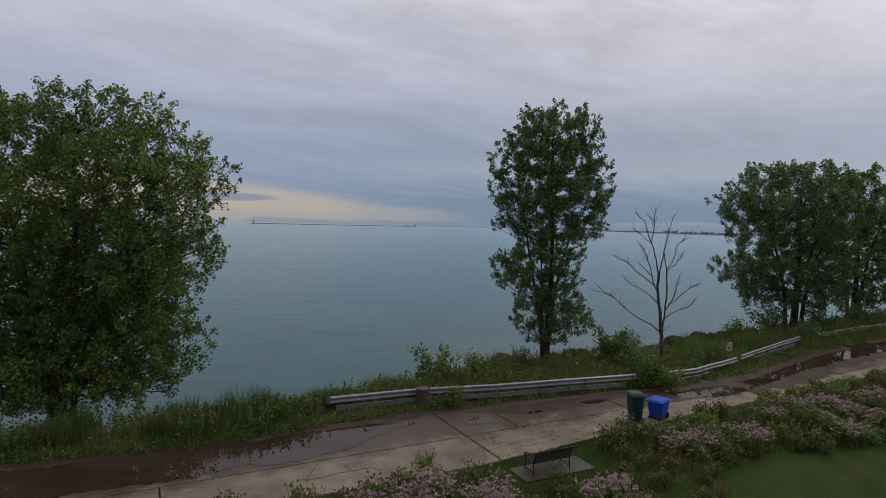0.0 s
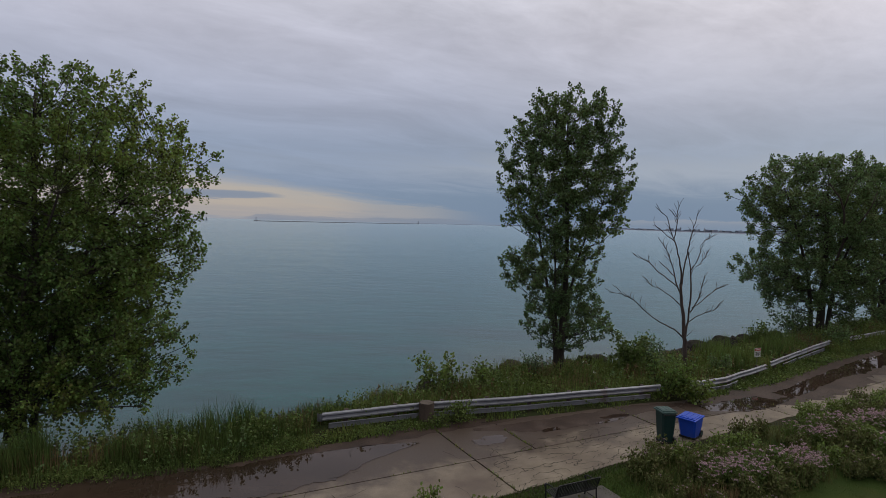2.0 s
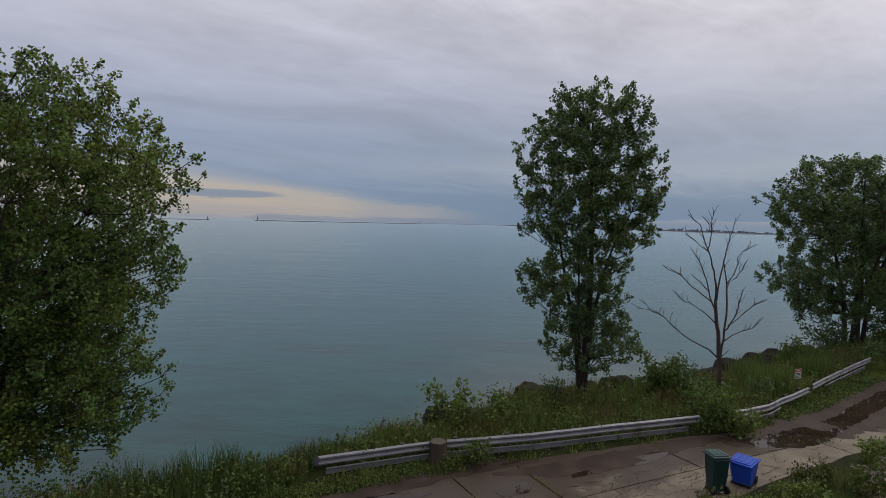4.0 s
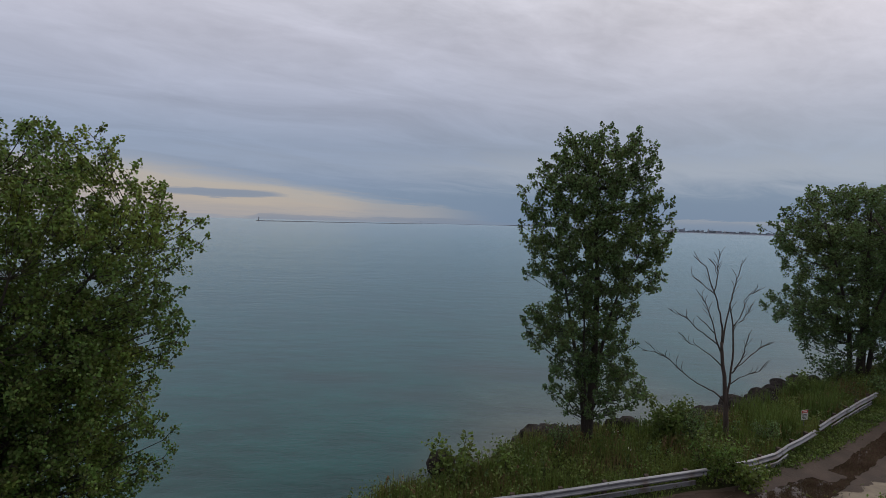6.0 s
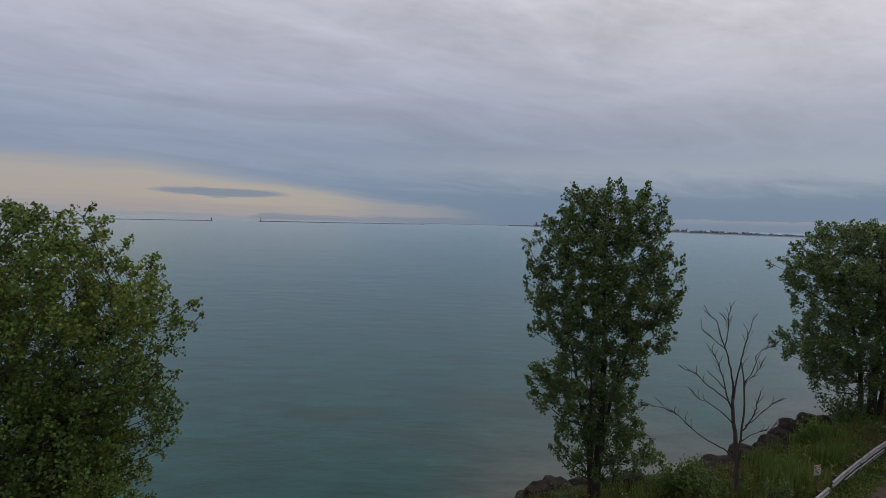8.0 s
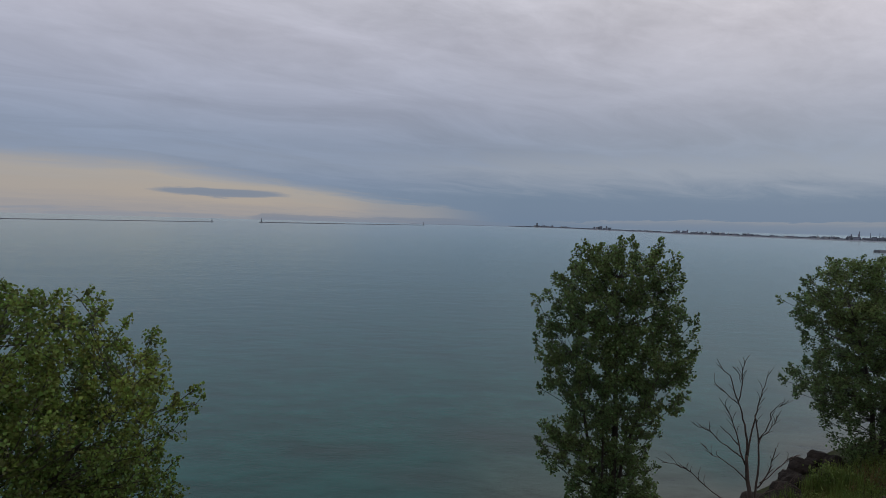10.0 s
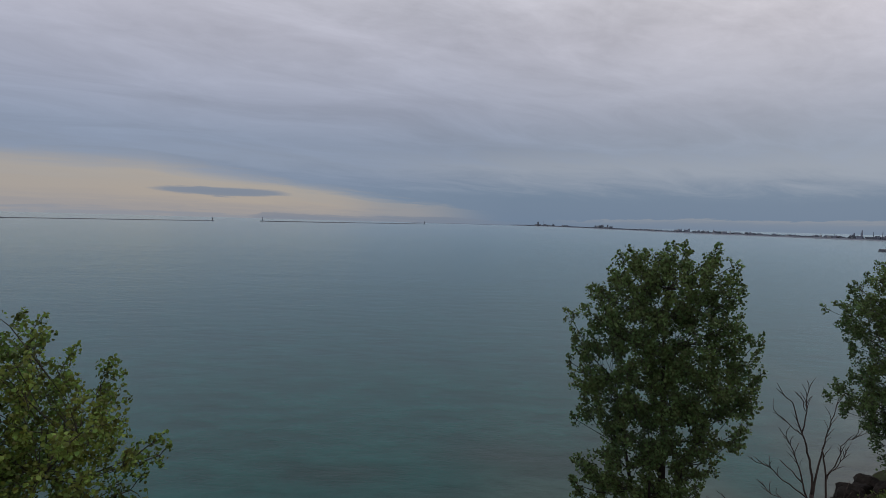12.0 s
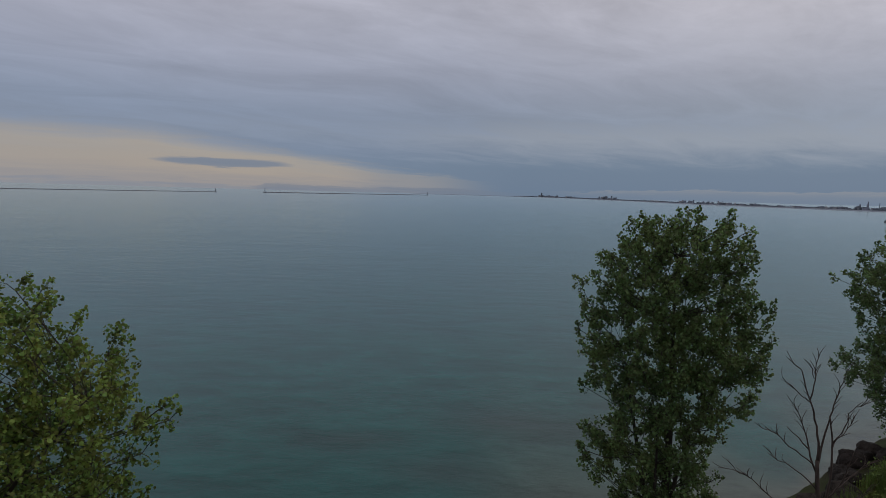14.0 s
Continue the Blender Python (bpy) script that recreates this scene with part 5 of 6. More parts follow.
# ---- puddles ----
make_mud([(-24, 13.3, 0.5), (-12, 18.3, 0.5), (-7, 19.9, 0.45), (-3, 22.3, 0.4), (-1.0, 23.6, 0.4), (1.6, 24.8, 0.35), (3.0, 25.3, 0.1)], 1.0)
make_mud([(-4.1, 21.0, 0.05), (-2.9, 21.75, 0.32), (-1.9, 22.2, 0.34), (-0.8, 22.6, 0.05)], 8.0)
make_mud([(1.2, 24.0, 0.1), (3.6, 24.5, 0.55), (6.5, 25.8, 0.6), (9.5, 27.4, 0.4), (11.0, 27.9, 0.1)], 2.0)
make_mud([(10.6, 27.2, 0.3), (14.5, 29.0, 1.25), (18.5, 31.4, 1.4), (24, 35.4, 1.6), (31, 39.8, 1.9), (40, 44.8, 1.7), (50, 50.3, 0.9)], 3.0)
for n, sheet in enumerate(([(-24, 11.8, 0.9), (-16, 15.25, 1.15), (-10, 17.7, 1.25), (-6, 19.4, 1.25), (-3.6, 20.85, 0.95), (-2.0, 21.9, 0.45), (-0.9, 22.6, 0.08)],
                           [(11.6, 27.3, 0.3), (13.3, 27.8, 0.85), (15.5, 29.2, 0.6), (18.5, 31.4, 0.45), (21.0, 33.4, 0.5), (25.5, 36.5, 0.75), (29.0, 38.8, 1.2), (33.0, 41.2, 1.4), (38.0, 44.2, 0.7), (41, 45.8, 0.1)],)):
    road_sheet("puddle", sheet, 30.0 + n, MAT["puddle"], 0.0185, "long rain puddle along the road's edge", "puddle", 0.9)
for k, (x, y, rx, ry) in enumerate([(1.75, 23.0, 0.75, 0.36), (1.9, 25.0, 0.6, 0.14), (7.1, 25.75, 1.0, 0.26), (4.2, 24.2, 0.45, 0.14), (6.6, 25.2, 0.5, 0.10)]):
    make_puddle(x, y, rx, ry, 24 if x < 0 else 29, 1.0 + k)
make_puddle(3.85, 18.7, 0.95, 0.27, 22, 9.0)


# ---- bins ----
def wheelie_bin(at, turn, mat, label, w, d, h, lid_label):
    b = thing("wheeled_bin", (*at, 0.03), turn, label, "bin", "bins beside the road")
    bm = bmesh.new()
    # tapered body: narrower foot, wider rim
    lo = [(-w * 0.40, -d * 0.36), (w * 0.40, -d * 0.36), (w * 0.40, d * 0.34), (-w * 0.40, d * 0.34)]
    hi = [(-w * 0.5, -d * 0.5), (w * 0.5, -d * 0.5), (w * 0.5, d * 0.46), (-w * 0.5, d * 0.46)]
    levels = [(0.06, 0.0), (0.10, 0.02), (h * 0.45, 0.5), (h * 0.80, 0.88), (h * 0.86, 0.92), (h * 0.92, 1.0), (h * 0.95, 1.03)]
    rings = []
    for z, f in levels:
        ring = []
        for (ax, ay), (bx, by) in zip(lo, hi):
            x, y = ax + (bx - ax) * f, ay + (by - ay) * f
            for du in (-1, 1):
                i = lo.index((ax, ay))
                c = 0.06
                sx, sy = (1 if x < 0 else -1), (1 if y < 0 else -1)
                first = (i % 2 == 0) == (du < 0)
                ring.append(bm.verts.new((x + (0 if first else sx * c), y + (sy * c if first else 0), z)))
        rings.append(ring)
    n = len(rings[0])
    for a, c in zip(rings, rings[1:]):
        for k in range(n):
            bm.faces.new((a[k], a[(k + 1) % n], c[(k + 1) % n], c[k]))
    bm.faces.new(rings[0][::-1])
    bm.faces.new(rings[-1])
    bmesh.ops.recalc_face_normals(bm, faces=bm.faces)
    part("body", bm, mat, b)
    bm = bmesh.new()
    # domed lid with an overhanging lip and ribs
    box(bm, (w * 1.08, d * 1.08, 0.05), (0, 0, h * 0.955), 0.018)
    box(bm, (w * 0.92, d * 0.90, 0.07), (0, 0.0, h * 0.985), 0.03)
    for k in (-1, 0, 1):
        box(bm, (w * 0.16, d * 0.7, 0.018), (k * w * 0.27, 0, h * 0.985 + 0.04), 0.006)
    lid = part("lid", bm, MAT["faded_green"] if mat == MAT["green_plastic"] else mat, b, lid_label)
    lid.rotation_euler = (radians(2.5), 0, 0)
    bm = bmesh.new()
    tube(bm, [(-w * 0.42, d * 0.56, h * 0.92), (w * 0.42, d * 0.56, h * 0.92)], 0.016, 8)
    for s in (-1, 1):
        box(bm, (0.04, 0.12, 0.05), (s * w * 0.40, d * 0.50, h * 0.91), 0.008)
    part("handle", bm, MAT["black_plastic"], b)
    for s in (-1, 1):
        bm = bmesh.new()
        tube(bm, [(s * w * 0.38, d * 0.36, 0.125), (s * w * 0.38 + s * 0.055, d * 0.36, 0.125)], 0.125, 18)
        wheel = part("wheel", bm, MAT["black_plastic"], b)
        bm = bmesh.new()
        tube(bm, [(s * w * 0.38 + s * 0.05, d * 0.36, 0.125), (s * w * 0.38 + s * 0.068, d * 0.36, 0.125)], 0.05, 12)
        part("hub", bm, MAT["faded_green"], wheel, "grey-green wheel hub")
    bm = bmesh.new()
    box(bm, (w * 0.86, d * 0.74, 0.07), (0, 0, 0.04), 0.015)
    part("base", bm, MAT["black_plastic"], b)
    return b


wheelie_bin((8.22, 23.2), 186, MAT["green_plastic"], "dark green wheeled rubbish bin with closed lid", 0.54, 0.64, 1.22, "faded green lid")
blue = wheelie_bin((9.42, 23.8), -47, MAT["blue_plastic"], "bright blue wheeled recycling bin with closed lid", 0.68, 0.80, 0.80, "bright blue lid")
bm = bmesh.new()
for k, (wd, z) in enumerate(((0.26, 0.76), (0.20, 0.715), (0.08, 0.66))):
    box(bm, (wd, 0.006, 0.022), (-0.03, -0.352 + 0.018 * k, z), 0)
part("printed_mark", bm, MAT["sign_white"], blue, "white print on the front")


# ---- bench and its pad ----
def bench(at, turn):
    x, y = at
    b = thing("bench", (x, y, float(ground_z(x, y)) + 0.045), turn, "black steel slatted park bench on a concrete pad", "bench")
    L = 1.5
    # back faces -y; the seat reaches towards +y
    for s in (-1, 1):
        bm = bmesh.new()
        sx = s * L / 2
        tube(bm, [(sx, -0.02, 0.0), (sx, 0.02, 0.25), (sx, 0.03, 0.42), (sx, -0.04, 0.62), (sx, -0.13, 0.86)], 0.022, 8)
        part("back_leg", bm, MAT["black_metal"], b)
        bm = bmesh.new()
        tube(bm, [(sx, 0.54, 0.0), (sx, 0.50, 0.22), (sx, 0.50, 0.42), (sx, 0.52, 0.60)], 0.022, 8)
        part("front_leg", bm, MAT["black_metal"], b)
        bm = bmesh.new()
        tube(bm, [(sx, -0.06, 0.66), (sx, 0.15, 0.68), (sx, 0.40, 0.67), (sx, 0.53, 0.63), (sx, 0.58, 0.57), (sx, 0.54, 0.52)], 0.020, 8)
        part("armrest", bm, MAT["black_metal"], b)
        bm = bmesh.new()
        tube(bm, [(sx, 0.03, 0.42), (sx, 0.50, 0.42)], 0.018, 8)
        part("side_rail", bm, MAT["black_metal"], b)
        bm = bmesh.new()
        tube(bm, [(sx, 0.0, 0.12), (sx, 0.52, 0.12)], 0.014, 8)
        part("side_rail", bm, MAT["black_metal"], b)
    for pts in ([(-L / 2, -0.12, 0.85), (L / 2, -0.12, 0.85)], [(-L / 2, 0.0, 0.47), (L / 2, 0.0, 0.47)], [(-L / 2, 0.52, 0.43), (L / 2, 0.52, 0.43)], [(-L / 2, 0.04, 0.42), (L / 2, 0.04, 0.42)]):
        bm = bmesh.new()
        tube(bm, pts, 0.018, 8)
        part("cross_rail", bm, MAT["black_metal"], b)
    bm = bmesh.new()
    box(bm, (0.034, 0.012, 0.40), (0, 0, 0), 0, Matrix.Rotation(radians(16), 4, "X"))
    back = bpy.data.meshes.new("back_slat")
    bm.to_mesh(back)
    bm.clear()
    box(bm, (0.034, 0.50, 0.010), (0, 0, 0), 0)
    seat = bpy.data.meshes.new("seat_slat")
    bm.to_mesh(seat)
    bm.free()
    for me in (back, seat):
        me.materials.append(MAT["black_metal"])
    n = 26
    for k in range(n):
        sx = -L / 2 + L * (k + 0.5) / n
        put_part("back_slat", back, b).location = (sx, -0.06, 0.66)
        put_part("seat_slat", seat, b).location = (sx, 0.28, 0.435)
    return b


bench((3.78, 18.34), 25).scale = (0.95, 0.95, 0.92)
bm = bmesh.new()
box(bm, (2.75, 1.05, 0.16), (0, 0, 0), 0.02)
pad = part("bench_pad", bm, MAT["pad"])
pad.matrix_world = pose(3.86, 18.62, -0.065, 0, 0, 25)
tagged(pad, "small damp concrete pad under the bench", "concrete pad", kind="structure")


# ---- warning sign ----
def warning_sign(at):
    x, y = at
    g = float(ground_z(x, y))
    s = thing("warning_sign", (x, y, g), 22, "small white warning sign with a red header on a post", "sign")
    bm = bmesh.new()
    box(bm, (0.05, 0.03, 1.35), (0, 0.03, 0.45), 0.004)
    part("post", bm, MAT["galv"], s)
    bm = bmesh.new()
    box(bm, (0.50, 0.008, 0.52), (0, 0, 1.02), 0.003)
    panel = part("panel", bm, MAT["sign_white"], s)
    bm = bmesh.new()
    box(bm, (0.46, 0.006, 0.14), (0, -0.007, 1.19), 0.0)
    part("header", bm, MAT["sign_red"], panel)
    bm = bmesh.new()
    rim = [bm.verts.new((0.185 * math.cos(k * math.pi / 12), -0.0135, 1.19 + 0.058 * math.sin(k * math.pi / 12))) for k in range(24)]
    bm.faces.new(rim)
    part("red_oval", bm, MAT["sign_red"], panel)
    bm = bmesh.new()
    box(bm, (0.26, 0.004, 0.045), (0, -0.016, 1.19), 0)
    part("header_print", bm, MAT["sign_white"], panel, "white bar of lettering")
    bm = bmesh.new()
    for k, (wd, z) in enumerate(((0.34, 1.04), (0.30, 0.97), (0.34, 0.90), (0.22, 0.83))):
        box(bm, (wd, 0.004, 0.035), (0, -0.007, z), 0)
    part("print", bm, MAT["sign_black"], panel, "rows of dark print")
    return s


warning_sign((18.3, 34.95))


# ---- flower bed and lawn on the land side ----
def flower_clump(seed, heads, h, w):
    """Leafy stems with flat pink flower heads; origin at the foot."""
    rg = np.random.default_rng(seed)
    c = thing("flowering_plant", (0, 0, -50), 0, "leafy wild plant with clustered pink flower heads", "plant", "flowering plants in the bed")
    bm = bmesh.new()
    leaves, flowers = [], []
    n = 16
    for k in range(n):
        a, r = rg.uniform(0, 2 * math.pi), w * math.sqrt(rg.uniform(0.02, 1))
        top = Vector((r * math.cos(a), r * math.sin(a), h * rg.uniform(0.75, 1.05) * (1 - 0.2 * (r / w) ** 2)))
        root = Vector((0.5 * top.x, 0.5 * top.y, -0.05))
        tube(bm, [root, root.lerp(top, 0.6) + Vector((0, 0, 0.04)), top], [0.012, 0.009, 0.006], 4, False)
        for _ in range(34):
            f = rg.uniform(0.15, 1.0)
            leaves.append(np.array(root.lerp(top, f)) + rg.normal(size=3) * np.array([0.10, 0.10, 0.05]))
        if k < heads:
            for _ in range(int(rg.uniform(3, 5.9)) if heads > 12 else 2):
                hc = np.array(top) + rg.normal(size=3) * np.array([0.09, 0.09, 0.03]) + np.array([0, 0, 0.03])
                flowers.append(hc + rg.normal(size=(14, 3)) * np.array([0.028, 0.028, 0.012]))
    part("stem_tuft", bm, MAT["weed"], c)["kind"] = "stuff"
    foliage("leaves", np.array(leaves), 0.062, MAT["weed"], c, seed + 1, droop=0.0, length=1.6)["kind"] = "stuff"
    if heads:
        foliage("flower_cluster", np.vstack(flowers), 0.029, MAT["pink"], c, seed + 2, "dusty pink flower heads")["kind"] = "stuff"
    return c


def in_bed(x, y):
    """Land-side strip of wild plants; the lawn lies below it to the right."""
    edge = float(lerp_rows(ROAD_LAND, x))
    if y > edge - (0.75 if 10.3 < x < 14.8 else 0.45) or y < 9:
        return False
    if 1.7 < x < 5.9 and y > 17.3 + 0.35 * (x - 3.7) and y < edge:  # bench pad and the grass beside it
        return False
    lawn_edge = 17.0 + 1.04 * (x - 8.2) if x < 11 else 19.9 + 0.27 * (x - 11)
    return x < 8.0 or y > lawn_edge


def make_bed():
    rg = random.Random(17)
    protos = [flower_clump(200, 16, 0.85, 0.42), flower_clump(210, 9, 0.95, 0.45), flower_clump(220, 4, 0.80, 0.42), flower_clump(230, 0, 0.80, 0.45), flower_clump(240, 1, 0.85, 0.45)]
    protos[3]["label"] = "leafy green wild plant without flowers"
    for k, leafy in ((3, "leaf_light"), (2, "rough"), (4, "rough")):
        for o in protos[k].children:
            if o.name.startswith("leaves"):
                o.data.materials[0] = MAT[leafy]
    spots = []
    tries = 0
    while len(spots) < 225 and tries < 9000:
        tries += 1
        x, y = rg.uniform(-7, 34), rg.uniform(10.5, 34)
        if not in_bed(x, y):
            continue
        # near the bench side the bed is thin, mostly grass
        if 4.8 < x < 9.6 and y < lerp_rows(ROAD_LAND, x) - 1.6 and rg.random() < 0.30:
            continue
        if y < lerp_rows(ROAD_LAND, x) - 6.5:
            continue
        if any((x - a) ** 2 + (y - b) ** 2 < 0.42 for a, b in spots):
            continue
        spots.append((x, y))
    # drifts of flowers: centre, reach along and across
    drifts = [(9.2, 20.2, 0.95, 0.8), (11.5, 20.7, 0.8, 0.55), (16.6, 24.6, 1.1, 0.5), (13.6, 23.4, 0.6, 0.4), (0.1, 16.2, 0.9, 0.6), (-0.5, 15.4, 0.7, 0.5),
              (-1.8, 15.2, 0.6, 0.5), (1.6, 15.5, 0.55, 0.6), (5.4, 16.1, 0.6, 0.35), (4.5, 15.4, 0.45, 0.4), (15.8, 21.6, 0.5, 0.45), (20.6, 26.0, 1.0, 0.7), (17.8, 23.6, 0.6, 0.5)]

    def drift(x, y):
        return min(math.hypot((x - a) / rx, (y - b) / ry) for a, b, rx, ry in drifts)

    for a, b, rx, ry in drifts:
        for _ in range(40):
            ang, rad = rg.uniform(0, 2 * math.pi), math.sqrt(rg.random())
            x, y = a + rx * rad * math.cos(ang), b + ry * rad * math.sin(ang)
            if all((x - c) ** 2 + (y - d) ** 2 > 0.15 for c, d in spots):
                spots.append((x, y))
    for x, y in spots:
        near = drift(x, y)
        s = rg.uniform(0.75, 1.1)
        if near < 1.1:
            k = rg.choice((0, 0, 0, 1))
        elif near < 1.7:
            k = rg.choice((2, 2, 4, 4))
        else:
            k = rg.choice((2, 3, 4, 4, 4)) if noise.noise((x * 0.45, y * 0.45, 2.0)) > -0.05 else rg.choice((3, 3, 4, 4))
            if 4.8 < x < 9.6 and y < lerp_rows(ROAD_LAND, x) - 1.6:
                k, s = rg.choice((2, 3, 4, 4)), rg.uniform(0.5, 0.8)
        ob = copy_thing(protos[k], pose(x, y, float(ground_z(x, y)), 0, 0, rg.uniform(0, 360)))
        ob.scale = (s, s, s * rg.uniform(0.9, 1.15))
    for p in protos:
        for o in list(p.children):
            bpy.data.objects.remove(o)
        bpy.data.objects.remove(p)


make_bed()


def make_joint_weeds():
    rg = np.random.default_rng(55)
    pts = []
    for x0, lo, hi, n in ((1.12, -1.0, 1.0, 190), (3.3, 0.0, 1.0, 120), (8.6, 0.0, 1.0, 50), (14.0, 0.0, 0.6, 40), (14.6, -1.0, 0.0, 30)):
        for _ in range(n):
            lane = rg.uniform(lo, hi)
            y = float(road_point(x0, lane))
            x = x0 - 0.42 * (y - joint_y(x0))
            y = float(road_point(x, lane))
            if noise.noise((x * 2, y * 2, 1.0)) > -0.1:
                pts.append((x + rg.normal() * 0.02, y + rg.normal() * 0.03, float(ground_z(x, y)) + 0.005))
    for _ in range(240):
        x = rg.uniform(-8, 24)
        if noise.noise((x * 1.2, 3.0, 0.0)) > 0.05:
            pts.append((x, joint_y(x) + rg.normal() * 0.02, float(ground_z(x, joint_y(x))) + 0.005))
    pts = np.array(pts)
    stuff(blades("joint_weeds", pts, rg.uniform(0.03, 0.11, len(pts)), rg.uniform(0.008, 0.016, len(pts)), MAT["grass"], 56, 0.8), "small weeds in the road's joints", "weeds")


make_joint_weeds()


def make_lawn():
    rg = np.random.default_rng(9)
    # mown grass: one sheet, just above the soil
    xs, ys = np.arange(-60, 60, 0.75), np.arange(-45, 36, 0.75)
    v, q = [], []
    keep = {}
    for i, x in enumerate(xs):
        for j, y in enumerate(ys):
            keep[i, j] = len(v)
            y = min(y, float(lerp_rows(ROAD_LAND, x)) - 0.35)
            v.append((x, y, float(ground_z(x, y)) + 0.012))
    for i in range(len(xs) - 1):
        for j in range(len(ys) - 1):
            if ys[j] < min(lerp_rows(ROAD_LAND, xs[i]), lerp_rows(ROAD_LAND, xs[i + 1])) - 0.4:
                q.append((keep[i, j], keep[i + 1, j], keep[i + 1, j + 1], keep[i, j + 1]))
    ob = new("lawn", mesh_np("lawn", v, q, MAT["lawn"], True))
    tagged(ob, "mown green lawn beside the flower bed", "lawn", kind="structure")
    n = 42000
    x, y = rg.uniform(7.5, 26, n), rg.uniform(14, 26, n)
    ok = np.array([not in_bed(a, b) and b < lerp_rows(ROAD_LAND, a) - 0.6 for a, b in zip(x, y)])
    p = np.stack([x[ok], y[ok], ground_z(x[ok], y[ok])], 1)
    stuff(blades("lawn_grass", p, rg.uniform(0.015, 0.045, len(p)), rg.uniform(0.004, 0.009, len(p)), MAT["turf"], 20), "short mown grass blades", "grass")
    # rough grass in the bed and round the bench
    n = 80000
    x, y = rg.uniform(-8, 34, n), rg.uniform(9, 34, n)
    ok = np.array([in_bed(a, b) and b > lerp_rows(ROAD_LAND, a) - 7 for a, b in zip(x, y)])
    p = np.stack([x[ok], y[ok], ground_z(x[ok], y[ok])], 1)
    stuff(blades("rough_grass", p, rg.uniform(0.12, 0.48, len(p)), rg.uniform(0.006, 0.013, len(p)), MAT["rough"], 21), "rough grass between the wild plants", "grass")
    n = 15000
    x = rg.uniform(1.2, 8.2, n)
    e = lerp_rows(ROAD_LAND, x)
    y = e - rg.uniform(0.0, 3.4, n)
    ok = ~((np.abs((x - 3.80) * 0.891 + (y - 18.55) * 0.454) < 1.2) & (np.abs(-(x - 3.80) * 0.454 + (y - 18.55) * 0.891) < 0.45))
    p = np.stack([x[ok], y[ok], ground_z(x[ok], y[ok])], 1)
    stuff(blades("verge_grass", p, rg.uniform(0.03, 0.10, len(p)), rg.uniform(0.006, 0.014, len(p)), MAT["reed"], 22), "short grass between the road and the bench pad", "grass")
    n = 2400
    x, y = rg.uniform(6.8, 9.2, n), rg.uniform(16.4, 19.2, n)
    p = np.stack([x, y, ground_z(x, y)], 1)
    ok = np.array([noise.noise((a * 0.8, b * 0.8, 4.0)) > 0.05 for a, b in zip(x, y)])
    p = p[ok]
    stuff(blades("dry_grass", p, rg.uniform(0.2, 0.5, len(p)), rg.uniform(0.006, 0.012, len(p)), MAT["dry"], 23), "patch of dry brown grass at the lawn's edge", "grass")


make_lawn()


# ---- far shore and breakwaters ----
def strip(name, pts, width, height, mat, label, category, seed, rough=0.3, kind="structure"):
    """A low bank of stone or land along points on the water."""
    bm = bmesh.new()
    rows = []
    dense, length = spline([(x, y, 0) for x, y in pts], 120)
    for i, p in enumerate(dense):
        d = dense[min(i + 1, 119)] - dense[max(i - 1, 0)]
        nx, ny = -d[1] / np.linalg.norm(d), d[0] / np.linalg.norm(d)
        h = height * (1 + rough * noise.noise((i * 0.7, seed, 0)))
        rows.append([bm.verts.new((p[0] + nx * w, p[1] + ny * w, WATER_Z + z)) for w, z in ((-width / 2, -0.8), (-width * 0.3, h), (width * 0.3, h), (width / 2, -0.8))])
    for a, b in zip(rows, rows[1:]):
        for k in range(3):
            bm.faces.new((a[k], a[k + 1], b[k + 1], b[k]))
    bm.faces.new(rows[0])
    bm.faces.new(rows[-1][::-1])
    bmesh.ops.recalc_face_normals(bm, faces=bm.faces)
    ob = part(name, bm, mat)
    return tagged(ob, label, category, kind=kind)


def beacon(x, y, h):
    b = thing("beacon", (x, y, WATER_Z + 1.5), 0, "slim beacon tower at a breakwater's end", "beacon", "beacons on the breakwaters")
    bm = bmesh.new()
    tube(bm, [(0, 0, -1), (0, 0, h * 0.8)], [1.6, 0.9], 10)
    part("tower", bm, MAT["hazed_stone"], b)
    bm = bmesh.new()
    tube(bm, [(0, 0, h * 0.8), (0, 0, h * 0.83), (0, 0, h * 0.95), (0, 0, h)], [1.6, 1.5, 1.1, 0.2], 10)
    part("lantern", bm, MAT["hazed_stone"], b)


# no air haze is modelled; the far materials carry it as a tint
strip("breakwater", [(-1900, 700), (-916, 1145), (-690, 1650)], 8, 1.5, MAT["hazed_stone"], "long low stone breakwater across the bay", "breakwater", 1, kind="")
strip("breakwater", [(-640, 1915), (-480, 2150), (-118, 2930)], 9, 2.4, MAT["hazed_stone"], "long low stone breakwater with a beacon", "breakwater", 2, kind="")
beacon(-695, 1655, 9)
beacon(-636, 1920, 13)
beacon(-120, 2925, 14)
strip("backdrop_shore", [(-300, 4700), (350, 4750), (803, 4100), (844, 2700), (826, 1900), (905, 1560), (977, 1330), (1200, 1180), (2000, 950)], 60, 2.3, MAT["hazed_land"], "dark far shore along the horizon", "backdrop", 4, 0.25)
strip("backdrop_spit", [(408, 538), (520, 520), (800, 470)], 14, 2.2, MAT["hazed_stone"], "low rocky spit reaching into the lake", "backdrop", 5)


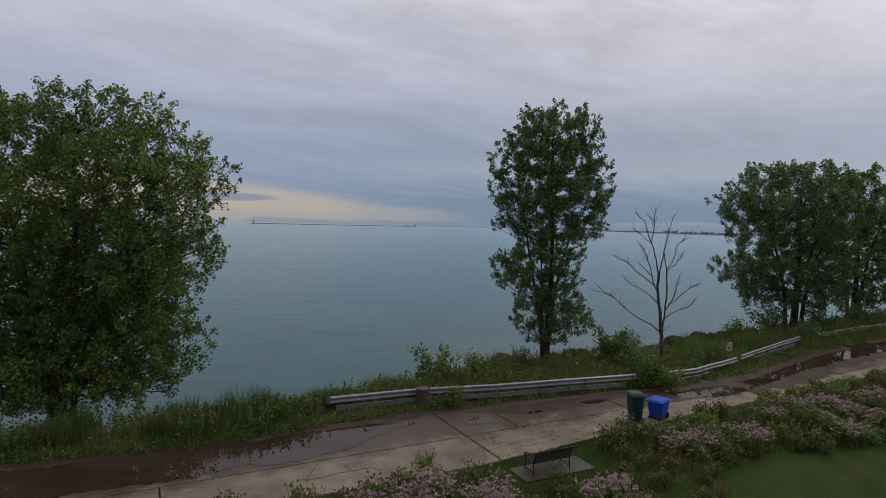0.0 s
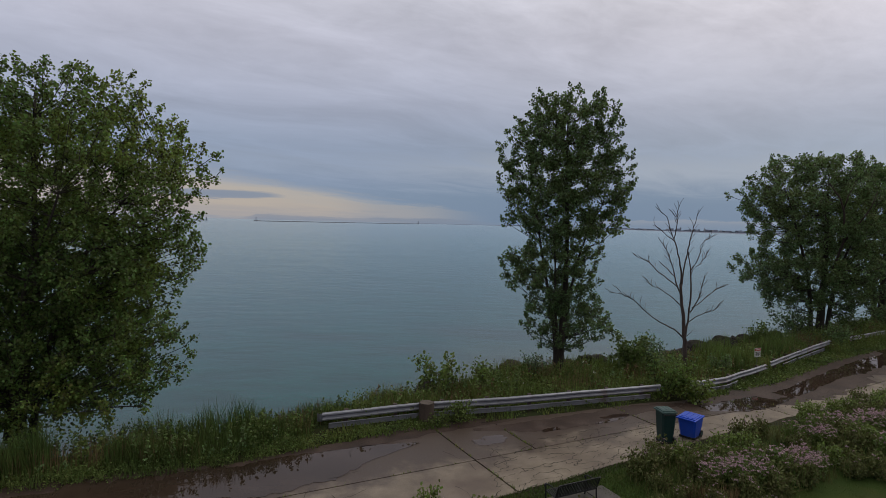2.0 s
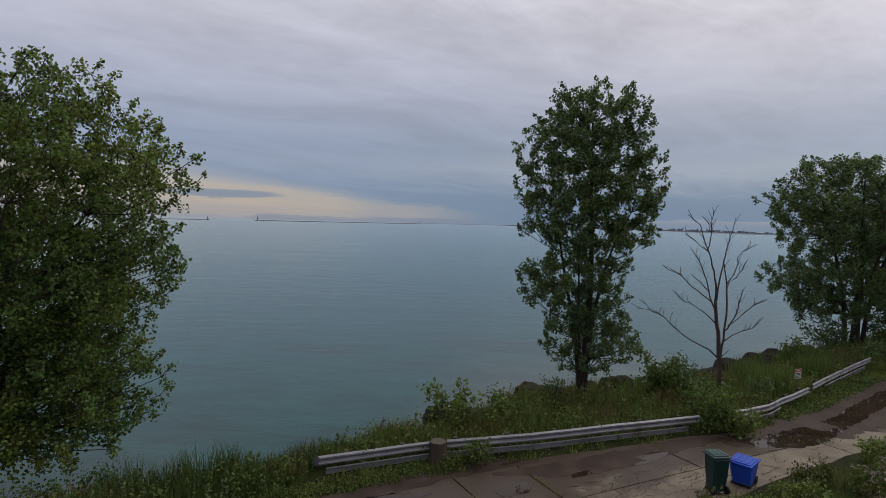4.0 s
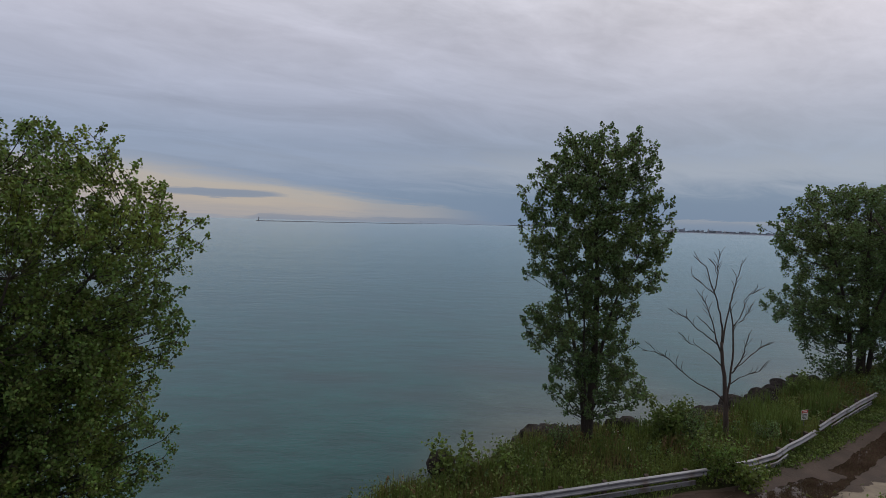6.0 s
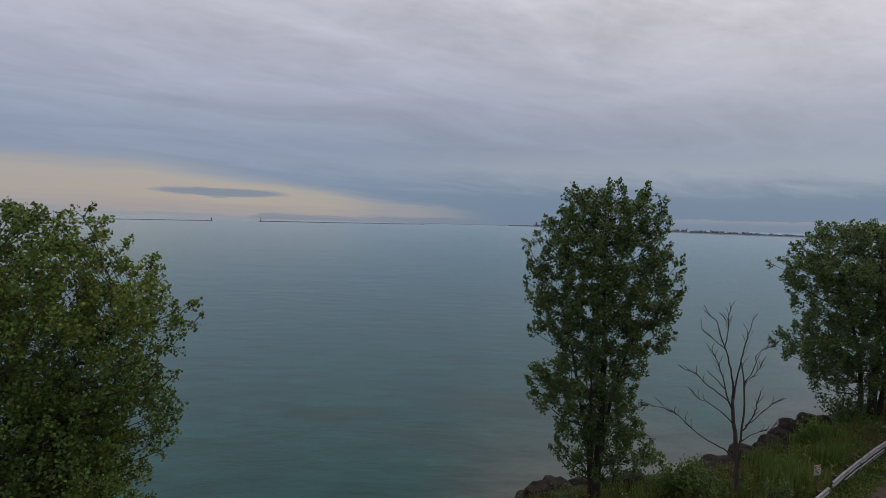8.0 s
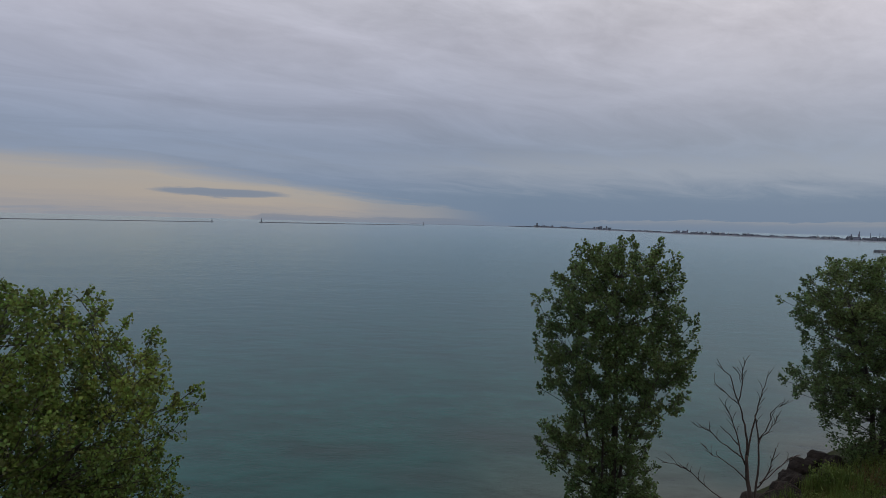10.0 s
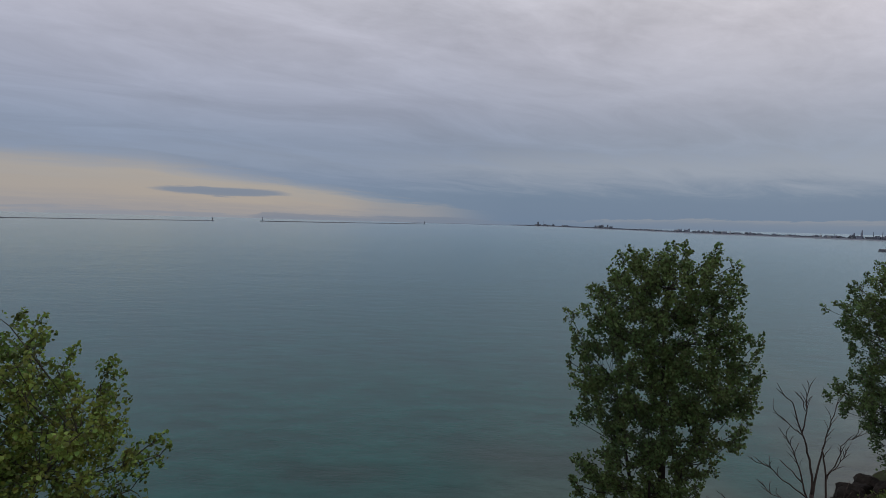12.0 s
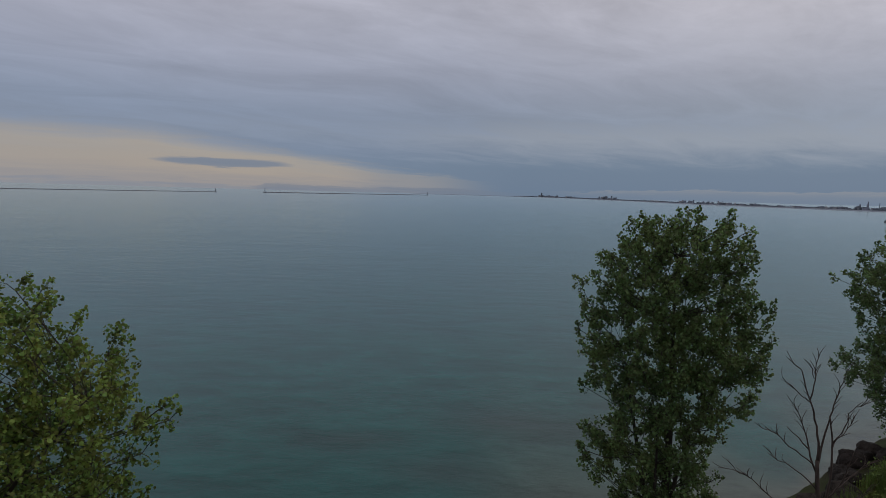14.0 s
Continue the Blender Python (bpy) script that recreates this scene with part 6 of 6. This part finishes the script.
def far_block(x, y, w, d, h, mat, roof):
    b = thing("far_building", (x, y, WATER_Z + 1.5), -25, "distant waterfront building block with haze tinted into its colour", "building", "buildings on the far shore")
    bm = bmesh.new()
    box(bm, (w, d, h), (0, 0, h / 2), 0)
    part("wall", bm, mat, b)
    bm = bmesh.new()
    if roof:
        box(bm, (w * 0.45, d * 0.6, h * 0.35), (w * 0.1, 0, h * 1.17), 0)
    else:
        box(bm, (w * 1.02, d * 1.02, 0.8), (0, 0, h + 0.4), 0)
    part("roof", bm, mat, b)


def far_chimney(x, y, h):
    b = thing("chimney", (x, y, WATER_Z + 1.5), 0, "distant slender industrial chimney", "chimney", "chimneys on the far shore")
    bm = bmesh.new()
    tube(bm, [(0, 0, 0), (0, 0, h)], [0.8, 0.5], 8)
    part("shaft", bm, MAT["hazed_wall"], b)
    bm = bmesh.new()
    tube(bm, [(0, 0, h * 0.96), (0, 0, h)], [0.65, 0.65], 8)
    part("rim", bm, MAT["hazed_wall"], b)


def make_far_shore():
    rg = random.Random(21)
    line = [(520, 4650), (820, 4110), (862, 2710), (844, 1915), (922, 1575), (995, 1345), (1215, 1195)]
    dense, _ = spline([(x, y, 0) for x, y in line], 400)
    bearing = np.degrees(np.arctan2(dense[:, 0], dense[:, 1]))

    def spot(deg):
        """The shore's point in that direction from the start of the walk, and one degree's height there over 57."""
        x, y = (float(np.interp(deg, bearing, dense[:, k])) for k in (0, 1))
        return x, y, math.hypot(x, y)

    # clusters of works and blocks: bearing, spread, count, usual height and tallest, in thousandths of the distance
    for deg, spread, count, usual, tall in ((9.7, 0.9, 20, 2.4, 8.0), (11.9, 0.5, 10, 2.4, 4.0), (15.6, 0.9, 14, 4.0, 6.5), (19.5, 1.4, 14, 1.8, 3.0), (22.6, 0.8, 12, 3.4, 7.5), (25.0, 1.5, 22, 3.2, 6.0),
                                            (27.8, 1.4, 20, 2.8, 5.0), (31.5, 1.7, 18, 2.2, 3.6), (34.6, 1.4, 22, 3.2, 7.0), (36.8, 0.9, 16, 4.0, 12.0), (38.6, 1.2, 16, 3.4, 7.0)):
        for k in range(count):
            x, y, d = spot(deg + rg.uniform(-spread, spread))
            h = d * 0.001 * (tall * rg.uniform(0.7, 1.0) if k == 0 else usual * rg.uniform(0.5, 1.3))
            w = d * 0.001 * (rg.uniform(1.6, 2.8) if k == 0 else rg.uniform(1.5, 6.0))
            far_block(x + rg.uniform(0, 20), y + rg.uniform(0, 20), w, 8, h, MAT["hazed_pale"] if rg.random() < 0.22 else MAT["hazed_wall"], rg.random() < 0.4)
        for k in range(3):
            x, y, d = spot(deg + rg.uniform(-spread, spread))
            far_chimney(x + 20, y + 20, d * 0.001 * tall * rg.uniform(0.6, 1.1))
    # far woods: an uneven low dark fringe of small crowns
    cen = []
    for i in range(0, 400):
        x, y, _ = dense[i]
        s = math.hypot(x, y) / 2600
        top = (3.2 + 3.4 * noise.noise((i * 0.22, 4.0, 0.0))) * min(1.0, i / 60 + 0.6) * s
        for _ in range(40):
            cen.append((x + rg.uniform(-4, 60), y + rg.uniform(0, 60), WATER_Z + 1.2 + rg.uniform(0, max(0.3, top))))
    stuff(foliage("far_woods", np.array(cen), 2.6, MAT["hazed_land"], None, 60), "dark band of distant trees on the far shore", "woods")


make_far_shore()
make_road()
